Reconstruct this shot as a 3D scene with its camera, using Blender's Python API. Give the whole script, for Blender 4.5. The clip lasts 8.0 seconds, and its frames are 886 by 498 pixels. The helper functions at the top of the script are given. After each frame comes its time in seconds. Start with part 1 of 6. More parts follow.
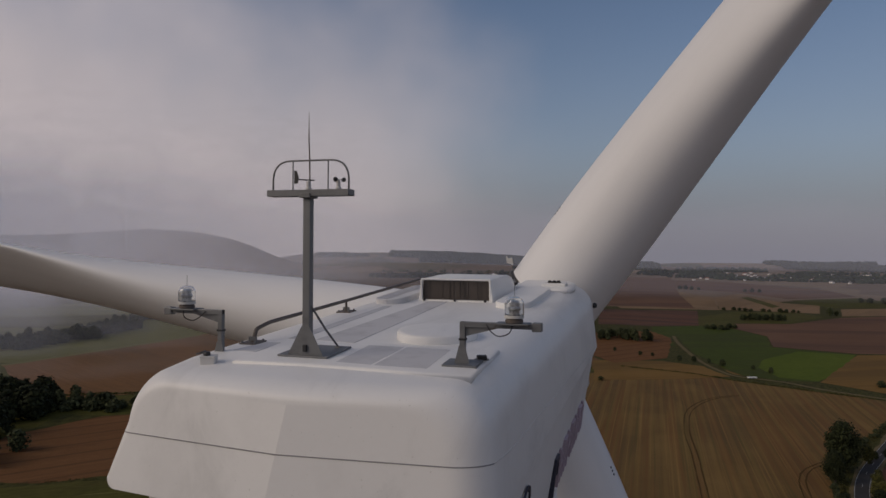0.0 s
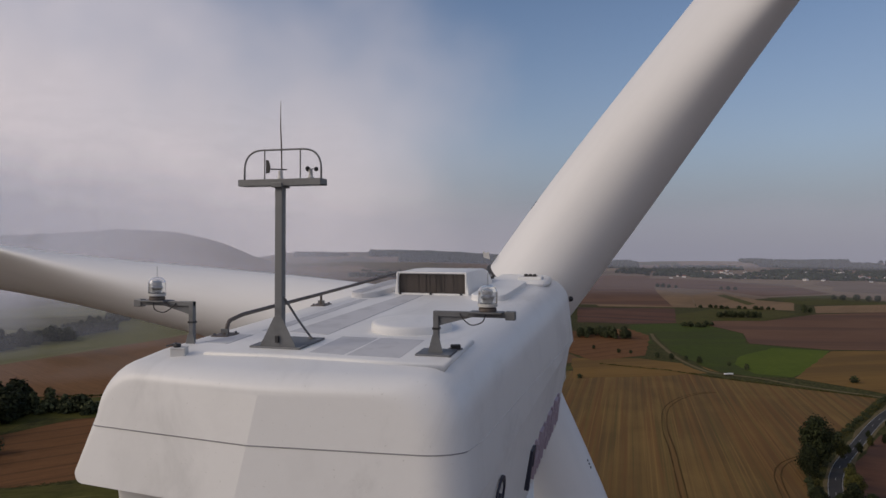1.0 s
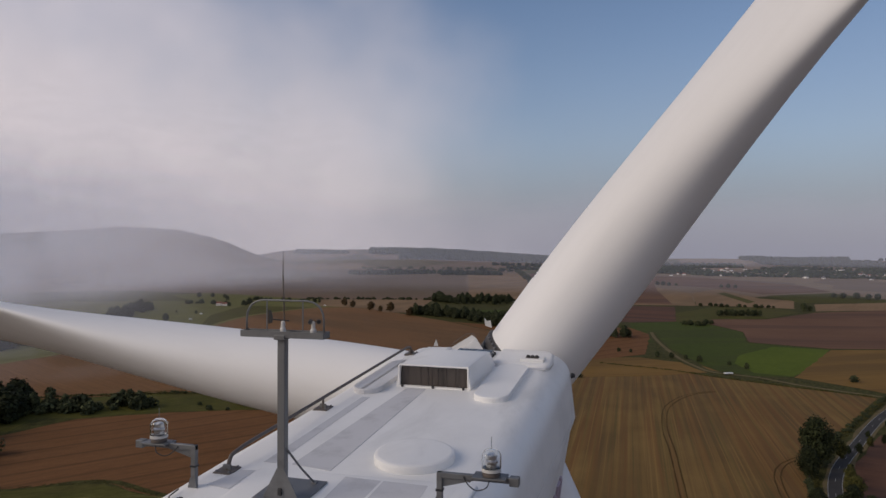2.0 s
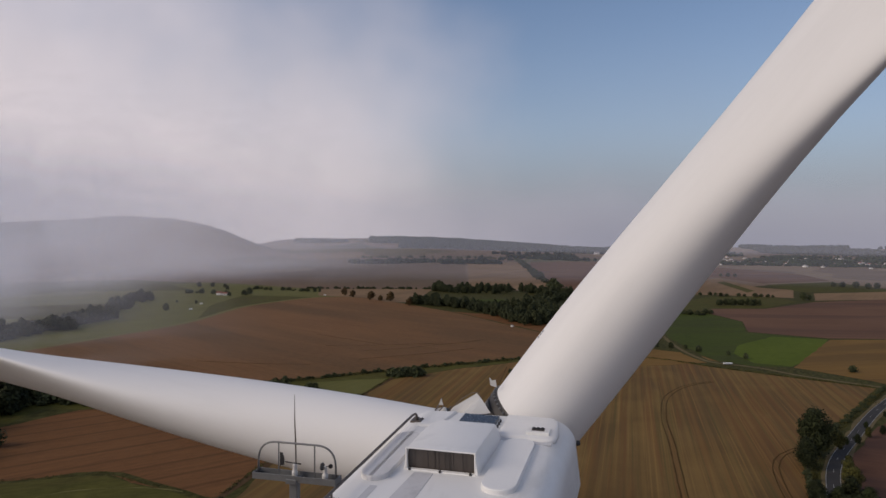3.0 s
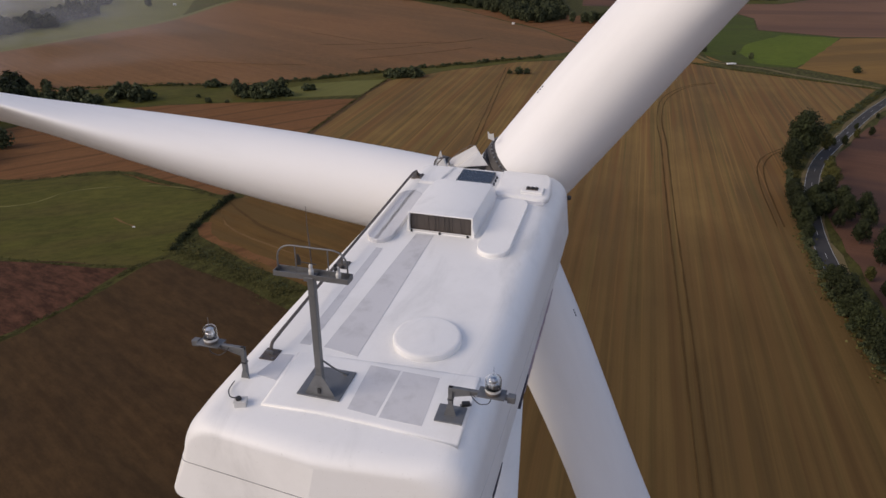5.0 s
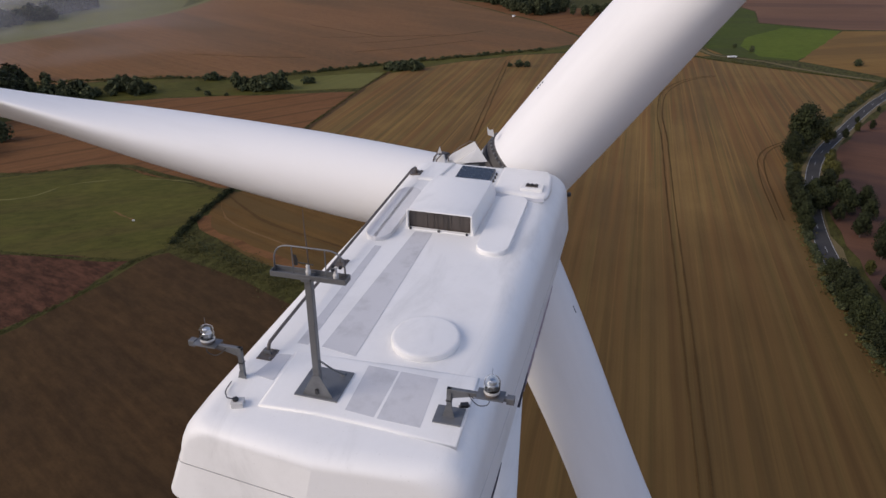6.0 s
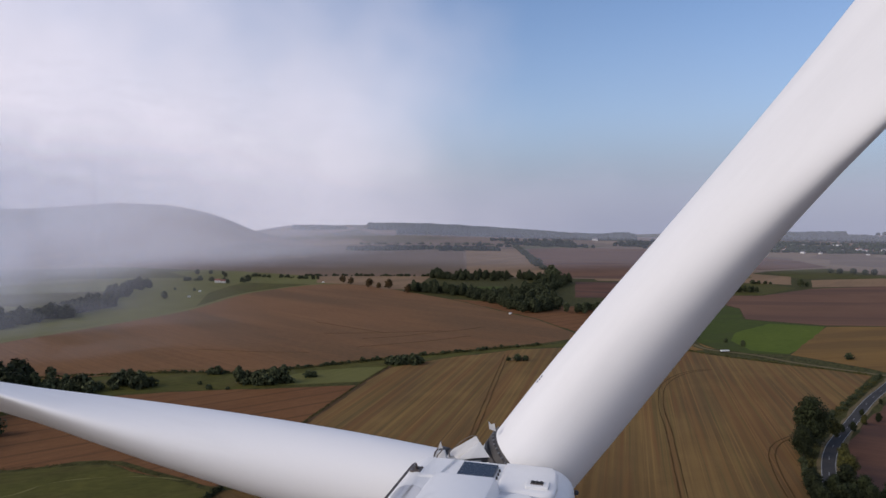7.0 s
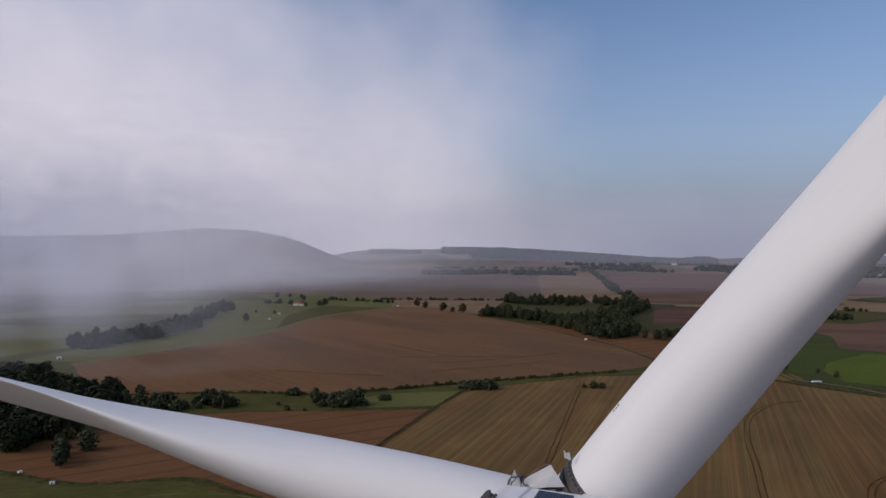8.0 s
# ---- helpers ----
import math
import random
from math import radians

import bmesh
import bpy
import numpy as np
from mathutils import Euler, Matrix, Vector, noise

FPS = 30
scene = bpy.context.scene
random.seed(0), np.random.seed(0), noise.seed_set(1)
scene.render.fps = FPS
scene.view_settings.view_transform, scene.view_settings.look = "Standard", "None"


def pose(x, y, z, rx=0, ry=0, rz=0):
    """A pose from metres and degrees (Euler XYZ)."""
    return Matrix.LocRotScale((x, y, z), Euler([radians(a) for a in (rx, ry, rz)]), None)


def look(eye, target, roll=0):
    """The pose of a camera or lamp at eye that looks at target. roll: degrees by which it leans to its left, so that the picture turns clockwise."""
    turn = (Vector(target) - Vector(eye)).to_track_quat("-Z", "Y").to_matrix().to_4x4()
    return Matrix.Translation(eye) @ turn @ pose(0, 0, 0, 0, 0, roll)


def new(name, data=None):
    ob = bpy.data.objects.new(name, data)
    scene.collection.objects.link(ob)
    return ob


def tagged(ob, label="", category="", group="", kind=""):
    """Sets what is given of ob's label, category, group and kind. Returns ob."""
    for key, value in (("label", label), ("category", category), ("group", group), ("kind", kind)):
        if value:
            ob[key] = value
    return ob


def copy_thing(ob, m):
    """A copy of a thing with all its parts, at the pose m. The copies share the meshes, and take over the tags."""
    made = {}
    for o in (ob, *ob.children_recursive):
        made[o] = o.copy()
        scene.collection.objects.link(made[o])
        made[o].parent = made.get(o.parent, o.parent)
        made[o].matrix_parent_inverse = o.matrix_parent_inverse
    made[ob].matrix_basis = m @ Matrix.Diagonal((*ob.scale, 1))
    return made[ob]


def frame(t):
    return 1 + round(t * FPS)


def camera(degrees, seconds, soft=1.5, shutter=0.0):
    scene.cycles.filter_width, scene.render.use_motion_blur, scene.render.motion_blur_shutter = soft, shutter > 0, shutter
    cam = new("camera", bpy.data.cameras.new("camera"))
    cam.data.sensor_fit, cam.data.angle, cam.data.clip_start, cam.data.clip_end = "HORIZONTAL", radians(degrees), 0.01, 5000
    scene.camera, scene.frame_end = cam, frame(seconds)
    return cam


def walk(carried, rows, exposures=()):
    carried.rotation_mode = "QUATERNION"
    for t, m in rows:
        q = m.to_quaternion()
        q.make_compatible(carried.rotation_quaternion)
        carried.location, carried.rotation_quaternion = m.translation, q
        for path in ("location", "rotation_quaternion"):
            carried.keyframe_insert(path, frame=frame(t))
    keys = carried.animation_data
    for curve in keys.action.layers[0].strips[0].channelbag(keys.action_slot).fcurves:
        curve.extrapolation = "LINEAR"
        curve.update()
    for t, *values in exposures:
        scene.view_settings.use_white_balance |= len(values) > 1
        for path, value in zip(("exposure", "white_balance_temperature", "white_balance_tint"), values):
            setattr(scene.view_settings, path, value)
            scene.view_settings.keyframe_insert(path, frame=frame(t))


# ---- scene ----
cam = camera(64.7, 8.0)
# seconds, eye, target, roll
PATH = [
    (0, (3.112, -11.016, 89.13), (2.536, -9.1, 89.131), 0.4),
    (0.2, (3.135, -11.016, 89.06), (2.590, -9.092, 89.062), 0.3),
    (0.5, (3.158, -11.012, 89.009), (2.638, -9.08, 89.011), 0.2),
    (1, (3.165, -10.974, 89.032), (2.645, -9.042, 89.031), 0.2),
    (1.5, (3.15, -10.951, 89.656), (2.629, -9.02, 89.653), 0.25),
    (2, (3.118, -10.945, 90.595), (2.598, -9.014, 90.586), 0.2),
    (3.3, (2.968, -10.956, 92.538), (2.450, -9.026, 92.458), 0.1),
    (3.5, (2.958, -10.956, 92.766), (2.442, -9.029, 92.622), 0.1),
    (4, (2.952, -10.985, 93.248), (2.443, -9.082, 92.902), 0.1),
    (4.5, (2.967, -11.006, 93.385), (2.476, -9.157, 92.799), 0.1),
    (5, (2.975, -10.983, 93.396), (2.513, -9.237, 92.536), 0.2),
    (5.2, (2.972, -10.961, 93.402), (2.521, -9.254, 92.464), 0.2),
    (6.3, (2.963, -10.863, 93.444), (2.491, -9.082, 92.667), 0.25),
    (6.5, (2.968, -10.876, 93.452), (2.477, -9.023, 92.882), 0.25),
    (7, (2.968, -10.948, 93.46), (2.454, -9.016, 93.379), 0.1),
    (7.5, (2.99, -11.02, 93.47), (2.475, -9.087, 93.457), 0.1),
    (7.7, (2.99, -11.03, 93.48), (2.455, -9.103, 93.467), 0.1),
    (8, (3.0, -11.05, 93.50), (2.285, -9.182, 93.488), 0.0),
]
EXPO = [
    (0, -0.70, 7700, 14),
    (0.5, -0.50, 7600, 13),
    (1.0, -0.28, 7450, 13),
    (2.0, -0.20, 7450, 13),
    (3.5, -0.03, 7500, 14),
    (4.5, 0.21, 7650, 15),
    (5.2, 0.37, 7380, 15),
    (6.3, 0.40, 6950, 15),
    (7, 0.20, 6700, 13),
    (8.0, -0.12, 6750, 14),
]
walk(cam, [(t, look(eye, target, roll)) for t, eye, target, roll in PATH], EXPO)

# light and haze levels
SUN_POWER = 1.7
SKY = 0.109
VEIL = (0.265, 0.32, 0.45, 1)
BANK = (0.70, 0.69, 0.80, 1)
LOW = (0.215, 0.24, 0.335, 1)
LOW_WEST = (0.62, 0.61, 0.69, 1)
SOUTH = (0.45, 0.50, 0.65, 1)
FOG = (0.96, 0.925, 0.945, 1)
HAZE_TINT = (0.62, 0.64, 0.75, 1)
HAZE = (0.12, 0.20)
PITCH = 54

# ---------- world, sun, exposure ----------
SUN_DIR = Vector((-0.72, -0.50, 0.47)).normalized()
world = bpy.data.worlds.new("world")
scene.world = world
world.use_nodes = True
wn, wl = world.node_tree.nodes, world.node_tree.links
wn.clear()


def wnode(kind, **vals):
    n = wn.new(kind)
    for k, v in vals.items():
        n.inputs[k].default_value = v
    return n


def wmath(op, a, b=None, clamp=False):
    n = wn.new("ShaderNodeMath")
    n.operation, n.use_clamp = op, clamp
    for i, v in enumerate((a, b)):
        if v is None:
            continue
        if hasattr(v, "links"):
            wl.new(v, n.inputs[i])
        else:
            n.inputs[i].default_value = v
    return n.outputs[0]


def wramp(v, lo, hi, a=0.0, b=1.0):
    n = wn.new("ShaderNodeMapRange")
    n.interpolation_type = "SMOOTHSTEP"
    wl.new(v, n.inputs[0])
    for i, x in enumerate((lo, hi, a, b)):
        n.inputs[i + 1].default_value = x
    return n.outputs[0]


def wmix(f, a, b):
    n = wn.new("ShaderNodeMix")
    n.data_type = "RGBA"
    wl.new(f, n.inputs[0])
    for i, v in ((6, a), (7, b)):
        if hasattr(v, "links"):
            wl.new(v, n.inputs[i])
        else:
            n.inputs[i].default_value = v
    return n.outputs[2]


sky = wn.new("ShaderNodeTexSky")
sky.sky_type, sky.sun_disc = "NISHITA", False
sky.sun_elevation = math.asin(SUN_DIR.z)
sky.sun_rotation = math.atan2(SUN_DIR.x, SUN_DIR.y) % (2 * math.pi)
sky.altitude, sky.air_density, sky.dust_density, sky.ozone_density = 200, 1.0, 0.6, 1.6
tc = wn.new("ShaderNodeTexCoord")
sep = wn.new("ShaderNodeSeparateXYZ")
wl.new(tc.outputs["Generated"], sep.inputs[0])
up = sep.outputs[2]
# how far towards the fog bank in the north-west a direction points
west = wmath("ADD", wmath("MULTIPLY", sep.outputs[0], -0.86), wmath("MULTIPLY", sep.outputs[1], 0.50))
big = wnode("ShaderNodeTexNoise", Scale=2.4, Detail=4.0, Roughness=0.55)
wl.new(tc.outputs["Generated"], big.inputs["Vector"])
soft = wnode("ShaderNodeTexNoise", Scale=5.0, Detail=4.0, Roughness=0.55)
wl.new(tc.outputs["Generated"], soft.inputs["Vector"])
wob = wmath("ADD", wmath("MULTIPLY", wmath("SUBTRACT", big.outputs[0], 0.5), 0.42), wmath("MULTIPLY", wmath("SUBTRACT", soft.outputs[0], 0.5), 0.07))
bank = wramp(wmath("SUBTRACT", wmath("ADD", west, wob), wmath("MULTIPLY", up, 0.42)), 0.48, 0.92)
veil = wramp(wmath("SUBTRACT", up, wmath("MULTIPLY", wob, 0.25)), 0.36, -0.03)
low = wramp(up, 0.16, -0.02)
skyc = wn.new("ShaderNodeMix")
skyc.data_type, skyc.blend_type = "RGBA", "MULTIPLY"
skyc.inputs[0].default_value = 1.0
wl.new(sky.outputs[0], skyc.inputs[6])
skyc.inputs[7].default_value = (SKY * 0.90, SKY * 0.99, SKY * 1.15, 1)
c1 = wmix(wmath("MULTIPLY", veil, 0.75), skyc.outputs[2], VEIL)
billow = wramp(soft.outputs[0], 0.35, 0.70, 0.0, 1.0)
c2 = wmix(wmath("MULTIPLY", bank, 0.96), c1, wmix(billow, tuple(v * 0.95 for v in BANK[:3]) + (1,), tuple(v * 1.02 for v in BANK[:3]) + (1,)))
c3 = wmix(wmath("MULTIPLY", low, 0.80), c2, wmix(bank, LOW, LOW_WEST))
# thin bright cloud over the southern half of the sky
south = wramp(wmath("SUBTRACT", sep.outputs[1], wmath("MULTIPLY", wob, 0.4)), 0.30, -0.55)
c4 = wmix(wmath("MULTIPLY", south, 0.85), c3, SOUTH)
bg = wn.new("ShaderNodeBackground")
wl.new(c4, bg.inputs[0])
out = wn.new("ShaderNodeOutputWorld")
wl.new(bg.outputs[0], out.inputs[0])

sun = new("sun", bpy.data.lights.new("sun", "SUN"))
sun.data.energy, sun.data.angle, sun.data.color = SUN_POWER, radians(36), (1.0, 0.92, 0.82)
sun.matrix_world = look((0, 0, 300), Vector((0, 0, 300)) - SUN_DIR)


# ---------- materials ----------
def material(name, rough=0.6, metal=0.0):
    m = bpy.data.materials.new(name)
    m.use_nodes = True
    b = m.node_tree.nodes["Principled BSDF"]
    b.inputs["Roughness"].default_value, b.inputs["Metallic"].default_value = rough, metal
    return m, m.node_tree.nodes, m.node_tree.links, b


def noise_node(nodes, links, scale, detail=4.0, rough=0.55, vec=None, stretch=None, turn=0.0, dist=0.0):
    n = nodes.new("ShaderNodeTexNoise")
    n.inputs["Scale"].default_value, n.inputs["Detail"].default_value, n.inputs["Roughness"].default_value = scale, detail, rough
    n.inputs["Distortion"].default_value = dist
    if vec is None:
        vec = nodes.new("ShaderNodeTexCoord").outputs["Object"]
    if stretch or turn:
        mp = nodes.new("ShaderNodeMapping")
        mp.inputs["Rotation"].default_value = (0, 0, turn)
        mp.inputs["Scale"].default_value = stretch or (1, 1, 1)
        # turn first, then stretch
        mp.vector_type = "POINT"
        if turn and stretch:
            mp.inputs["Scale"].default_value = (1, 1, 1)
            mp2 = nodes.new("ShaderNodeMapping")
            mp2.inputs["Scale"].default_value = stretch
            links.new(vec, mp.inputs[0])
            links.new(mp.outputs[0], mp2.inputs[0])
            vec = mp2.outputs[0]
        else:
            links.new(vec, mp.inputs[0])
            vec = mp.outputs[0]
    links.new(vec, n.inputs["Vector"])
    return n.outputs[0]


def ramp(nodes, links, value, stops):
    r = nodes.new("ShaderNodeValToRGB")
    el = r.color_ramp.elements
    while len(el) < len(stops):
        el.new(0.5)
    for e, (p, c) in zip(el, stops):
        e.position, e.color = p, (*c, 1)
    links.new(value, r.inputs[0])
    return r.outputs[0]


def blend(nodes, links, fac, a, b, mode="MIX"):
    n = nodes.new("ShaderNodeMix")
    n.data_type, n.blend_type = "RGBA", mode
    for i, v in ((0, fac), (6, a), (7, b)):
        if hasattr(v, "links"):
            links.new(v, n.inputs[i])
        else:
            n.inputs[i].default_value = v if i == 0 else (*v, 1)
    return n.outputs[2]


def bump(nodes, links, b, value, strength=0.3, dist=0.01):
    n = nodes.new("ShaderNodeBump")
    n.inputs["Strength"].default_value, n.inputs["Distance"].default_value = strength, dist
    links.new(value, n.inputs["Height"])
    links.new(n.outputs[0], b.inputs["Normal"])


def painted(name, col, rough=0.4, dirt=0.06, metal=0.0, scale=1.0, streak=None, smear=0.0):
    m, n, l, b = material(name, rough, metal)
    a = noise_node(n, l, 0.8 * scale, 5, 0.6, stretch=streak)
    f = noise_node(n, l, 14 * scale, 4, 0.6)
    dark = tuple(c * (1 - 2.2 * dirt) for c in col)
    c = ramp(n, l, a, [(0.3, dark), (0.5, col), (1.0, tuple(min(1, v * (1 + dirt * 0.4)) for v in col))])
    c = blend(n, l, 0.12, c, ramp(n, l, f, [(0.35, dark), (0.65, col)]))
    if smear:
        # weathered grey smears and lichen specks
        sm = noise_node(n, l, 0.7, 6, 0.65, stretch=(1.6, 0.5, 1), dist=0.8)
        sf = n.new("ShaderNodeMapRange")
        sf.interpolation_type = "SMOOTHSTEP"
        l.new(sm, sf.inputs[0])
        for i, v in enumerate((0.50, 0.74, 0.0, smear)):
            sf.inputs[i + 1].default_value = v
        c = blend(n, l, sf.outputs[0], c, (0.50, 0.50, 0.49))
        sp = n.new("ShaderNodeMapRange")
        l.new(noise_node(n, l, 38, 2, 0.5), sp.inputs[0])
        for i, v in enumerate((0.70, 0.76, 0.0, 0.35)):
            sp.inputs[i + 1].default_value = v
        c = blend(n, l, sp.outputs[0], c, (0.42, 0.42, 0.38))
    l.new(c, b.inputs["Base Color"])
    r = n.new("ShaderNodeMapRange")
    l.new(f, r.inputs[0])
    r.inputs[3].default_value, r.inputs[4].default_value = rough - 0.08, rough + 0.1
    l.new(r.outputs[0], b.inputs["Roughness"])
    bump(n, l, b, f, 0.05, 0.004)
    return m


WHITE = painted("white_gelcoat", (0.79, 0.785, 0.77), 0.45, 0.045, smear=0.45)
BLADE = painted("blade_gelcoat", (0.77, 0.765, 0.76), 0.60, 0.03, streak=(1, 1, 0.15))
WORN = painted("worn_gelcoat", (0.64, 0.635, 0.64), 0.6, 0.08, scale=2, smear=0.4)
GRIP = painted("anti_slip_coating", (0.56, 0.56, 0.575), 0.8, 0.10, scale=3, smear=0.35)
STEEL = painted("galvanised_steel", (0.185, 0.19, 0.195), 0.5, 0.15, 0.55, scale=5)
RAILM = painted("weathered_steel_tube", (0.13, 0.108, 0.095), 0.55, 0.15, 0.3, scale=5)
BLACK = painted("black_plastic", (0.02, 0.02, 0.022), 0.5, 0.1)
RUBBER = painted("greased_bearing", (0.045, 0.04, 0.038), 0.55, 0.2, scale=6)
LOUVRE = painted("dark_louvre", (0.070, 0.056, 0.048), 0.35, 0.35, scale=1.6, streak=(6, 1, 0.3))
PANEL = painted("dark_panel", (0.03, 0.035, 0.045), 0.25, 0.1)
GREYBOX = painted("grey_plastic", (0.55, 0.54, 0.52), 0.5, 0.06, scale=4)
SEAM = painted("seam_sealant", (0.27, 0.265, 0.27), 0.7, 0.1)
LETTER = painted("violet_lettering", (0.40, 0.33, 0.40), 0.5, 0.1)
LETTER2 = painted("dark_blue_lettering", (0.03, 0.035, 0.06), 0.5, 0.1)
gm, gn, gl, gb = material("clear_glass", 0.06)
gb.inputs["Transmission Weight"].default_value = 1.0
gb.inputs["IOR"].default_value = 1.30
gb.inputs["Base Color"].default_value = (0.95, 0.96, 0.96, 1)
GLASS = gm
SILVER = painted("lamp_reflector", (0.62, 0.63, 0.64), 0.28, 0.06, 0.8, scale=6)


def field_mat(name, c_lo, c_hi, row=0.0, rows=0.25, lines=0.0, gap=12.0, patch=0.02, bumps=0.3, near_shade=None, band=None, clod=0.0):
    """Soil or stubble: patches, fine grain and drilled rows along the direction row (degrees from +y towards +x)."""
    m, n, l, b = material(name, 0.95)
    b.inputs["Specular IOR Level"].default_value = 0.12
    t = radians(row)
    big1 = noise_node(n, l, patch, 6, 0.6, dist=0.6)
    fine = noise_node(n, l, 1.4, 6, 0.7)
    streak = noise_node(n, l, 1.0, 5, 0.65, stretch=(0.38, 0.006, 1), turn=t)
    c = ramp(n, l, big1, [(0.32, c_lo), (0.68, c_hi)])
    mid = tuple((p + q) / 2 for p, q in zip(c_lo, c_hi))
    c = blend(n, l, rows, c, ramp(n, l, streak, [(0.36, tuple(v * 0.62 for v in mid)), (0.62, tuple(v * 1.35 for v in mid))]))
    c = blend(n, l, 0.30, c, ramp(n, l, fine, [(0.3, tuple(v * 0.6 for v in mid)), (0.7, tuple(v * 1.4 for v in mid))]))
    if band:
        # broad bands of a second crop or dampness along the rows
        bn = noise_node(n, l, band[0], 4, 0.5, stretch=(1.0, 0.18, 1), turn=t, dist=0.4)
        bf = n.new("ShaderNodeMapRange")
        bf.interpolation_type = "SMOOTHSTEP"
        l.new(bn, bf.inputs[0])
        for i, v in enumerate((0.44, 0.62, 0.0, band[1])):
            bf.inputs[i + 1].default_value = v
        c = blend(n, l, bf.outputs[0], c, band[2])
    if clod:
        cn = noise_node(n, l, 0.40, 5, 0.72, stretch=(1.0, 0.35, 1), turn=t)
        c = blend(n, l, clod, c, ramp(n, l, cn, [(0.40, tuple(v * 0.35 for v in mid)), (0.52, mid), (0.68, tuple(v * 1.7 for v in mid))]))
    if lines:
        tcx = n.new("ShaderNodeTexCoord")
        mp = n.new("ShaderNodeMapping")
        mp.inputs["Rotation"].default_value = (0, 0, t)
        l.new(tcx.outputs["Object"], mp.inputs[0])
        w = n.new("ShaderNodeTexWave")
        w.wave_profile = "SIN"
        w.inputs["Scale"].default_value = 0.314159 / gap
        w.inputs["Distortion"].default_value, w.inputs["Detail"].default_value, w.inputs["Detail Scale"].default_value = 1.2, 2.0, 0.02
        l.new(mp.outputs[0], w.inputs[0])
        k = n.new("ShaderNodeMapRange")
        l.new(w.outputs[1], k.inputs[0])
        k.inputs[1].default_value, k.inputs[2].default_value, k.inputs[3].default_value, k.inputs[4].default_value = 0.90, 0.99, 0.0, lines
        c = blend(n, l, k.outputs[0], c, tuple(v * 0.5 for v in mid))
    if near_shade:
        # reddish bare swaths and greenish volunteer rows along the drill direction
        for sc, lo5, hi5, most, col in ((0.16, 0.47, 0.60, 0.60, (mid[0] * 0.98, mid[1] * 0.78, mid[2] * 0.80)), (0.55, 0.53, 0.64, 0.50, (mid[0] * 0.62, mid[1] * 0.82, mid[2] * 0.75)), (0.95, 0.56, 0.66, 0.45, (mid[0] * 1.7, mid[1] * 1.6, mid[2] * 1.5))):
            hn = noise_node(n, l, 1.0, 3, 0.6, stretch=(sc, 0.0045, 1), dist=0.15)
            hf = n.new("ShaderNodeMapRange")
            hf.interpolation_type = "SMOOTHSTEP"
            l.new(hn, hf.inputs[0])
            for i, v in enumerate((lo5, hi5, 0.0, most)):
                hf.inputs[i + 1].default_value = v
            c = blend(n, l, hf.outputs[0], c, col)
        # swaths of pale straw along the drill rows
        tcs = n.new("ShaderNodeTexCoord")
        sw = n.new("ShaderNodeTexWave")
        sw.inputs["Scale"].default_value = 0.314159 / 5.2
        sw.inputs["Distortion"].default_value, sw.inputs["Detail"].default_value, sw.inputs["Detail Scale"].default_value = 2.5, 2.0, 0.03
        mps = n.new("ShaderNodeMapping")
        mps.inputs["Scale"].default_value = (1.0, 0.08, 1.0)
        l.new(tcs.outputs["Object"], mps.inputs[0])
        l.new(mps.outputs[0], sw.inputs[0])
        sm = n.new("ShaderNodeMapRange")
        l.new(sw.outputs[1], sm.inputs[0])
        for i, v in enumerate((0.45, 0.98, 0.0, 0.24)):
            sm.inputs[i + 1].default_value = v
        sk = n.new("ShaderNodeMath")
        sk.operation = "MULTIPLY"
        l.new(sm.outputs[0], sk.inputs[0])
        l.new(noise_node(n, l, 0.05, 3, 0.6, stretch=(1.0, 0.12, 1)), sk.inputs[1])
        c = blend(n, l, sk.outputs[0], c, (mid[0] * 2.2, mid[1] * 2.2, mid[2] * 1.9))
        # fall-off of light painted in: near end darkened, dense golden straw beyond
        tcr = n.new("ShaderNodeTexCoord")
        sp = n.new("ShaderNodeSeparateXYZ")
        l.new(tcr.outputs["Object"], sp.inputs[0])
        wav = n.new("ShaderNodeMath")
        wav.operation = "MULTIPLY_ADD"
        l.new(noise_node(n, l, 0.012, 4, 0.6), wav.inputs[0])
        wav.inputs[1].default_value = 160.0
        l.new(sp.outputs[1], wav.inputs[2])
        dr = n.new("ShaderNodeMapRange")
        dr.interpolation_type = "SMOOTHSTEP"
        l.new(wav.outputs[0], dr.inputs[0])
        for i, v in enumerate((near_shade[0] + 80, near_shade[1] + 80, 0.66, 0.0)):
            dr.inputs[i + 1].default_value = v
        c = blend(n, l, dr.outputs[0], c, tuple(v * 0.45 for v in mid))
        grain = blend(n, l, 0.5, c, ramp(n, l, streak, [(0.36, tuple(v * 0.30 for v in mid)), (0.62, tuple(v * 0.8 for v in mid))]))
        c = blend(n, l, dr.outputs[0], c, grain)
    l.new(c, b.inputs["Base Color"])
    bump(n, l, b, fine, bumps, 0.15)
    return m


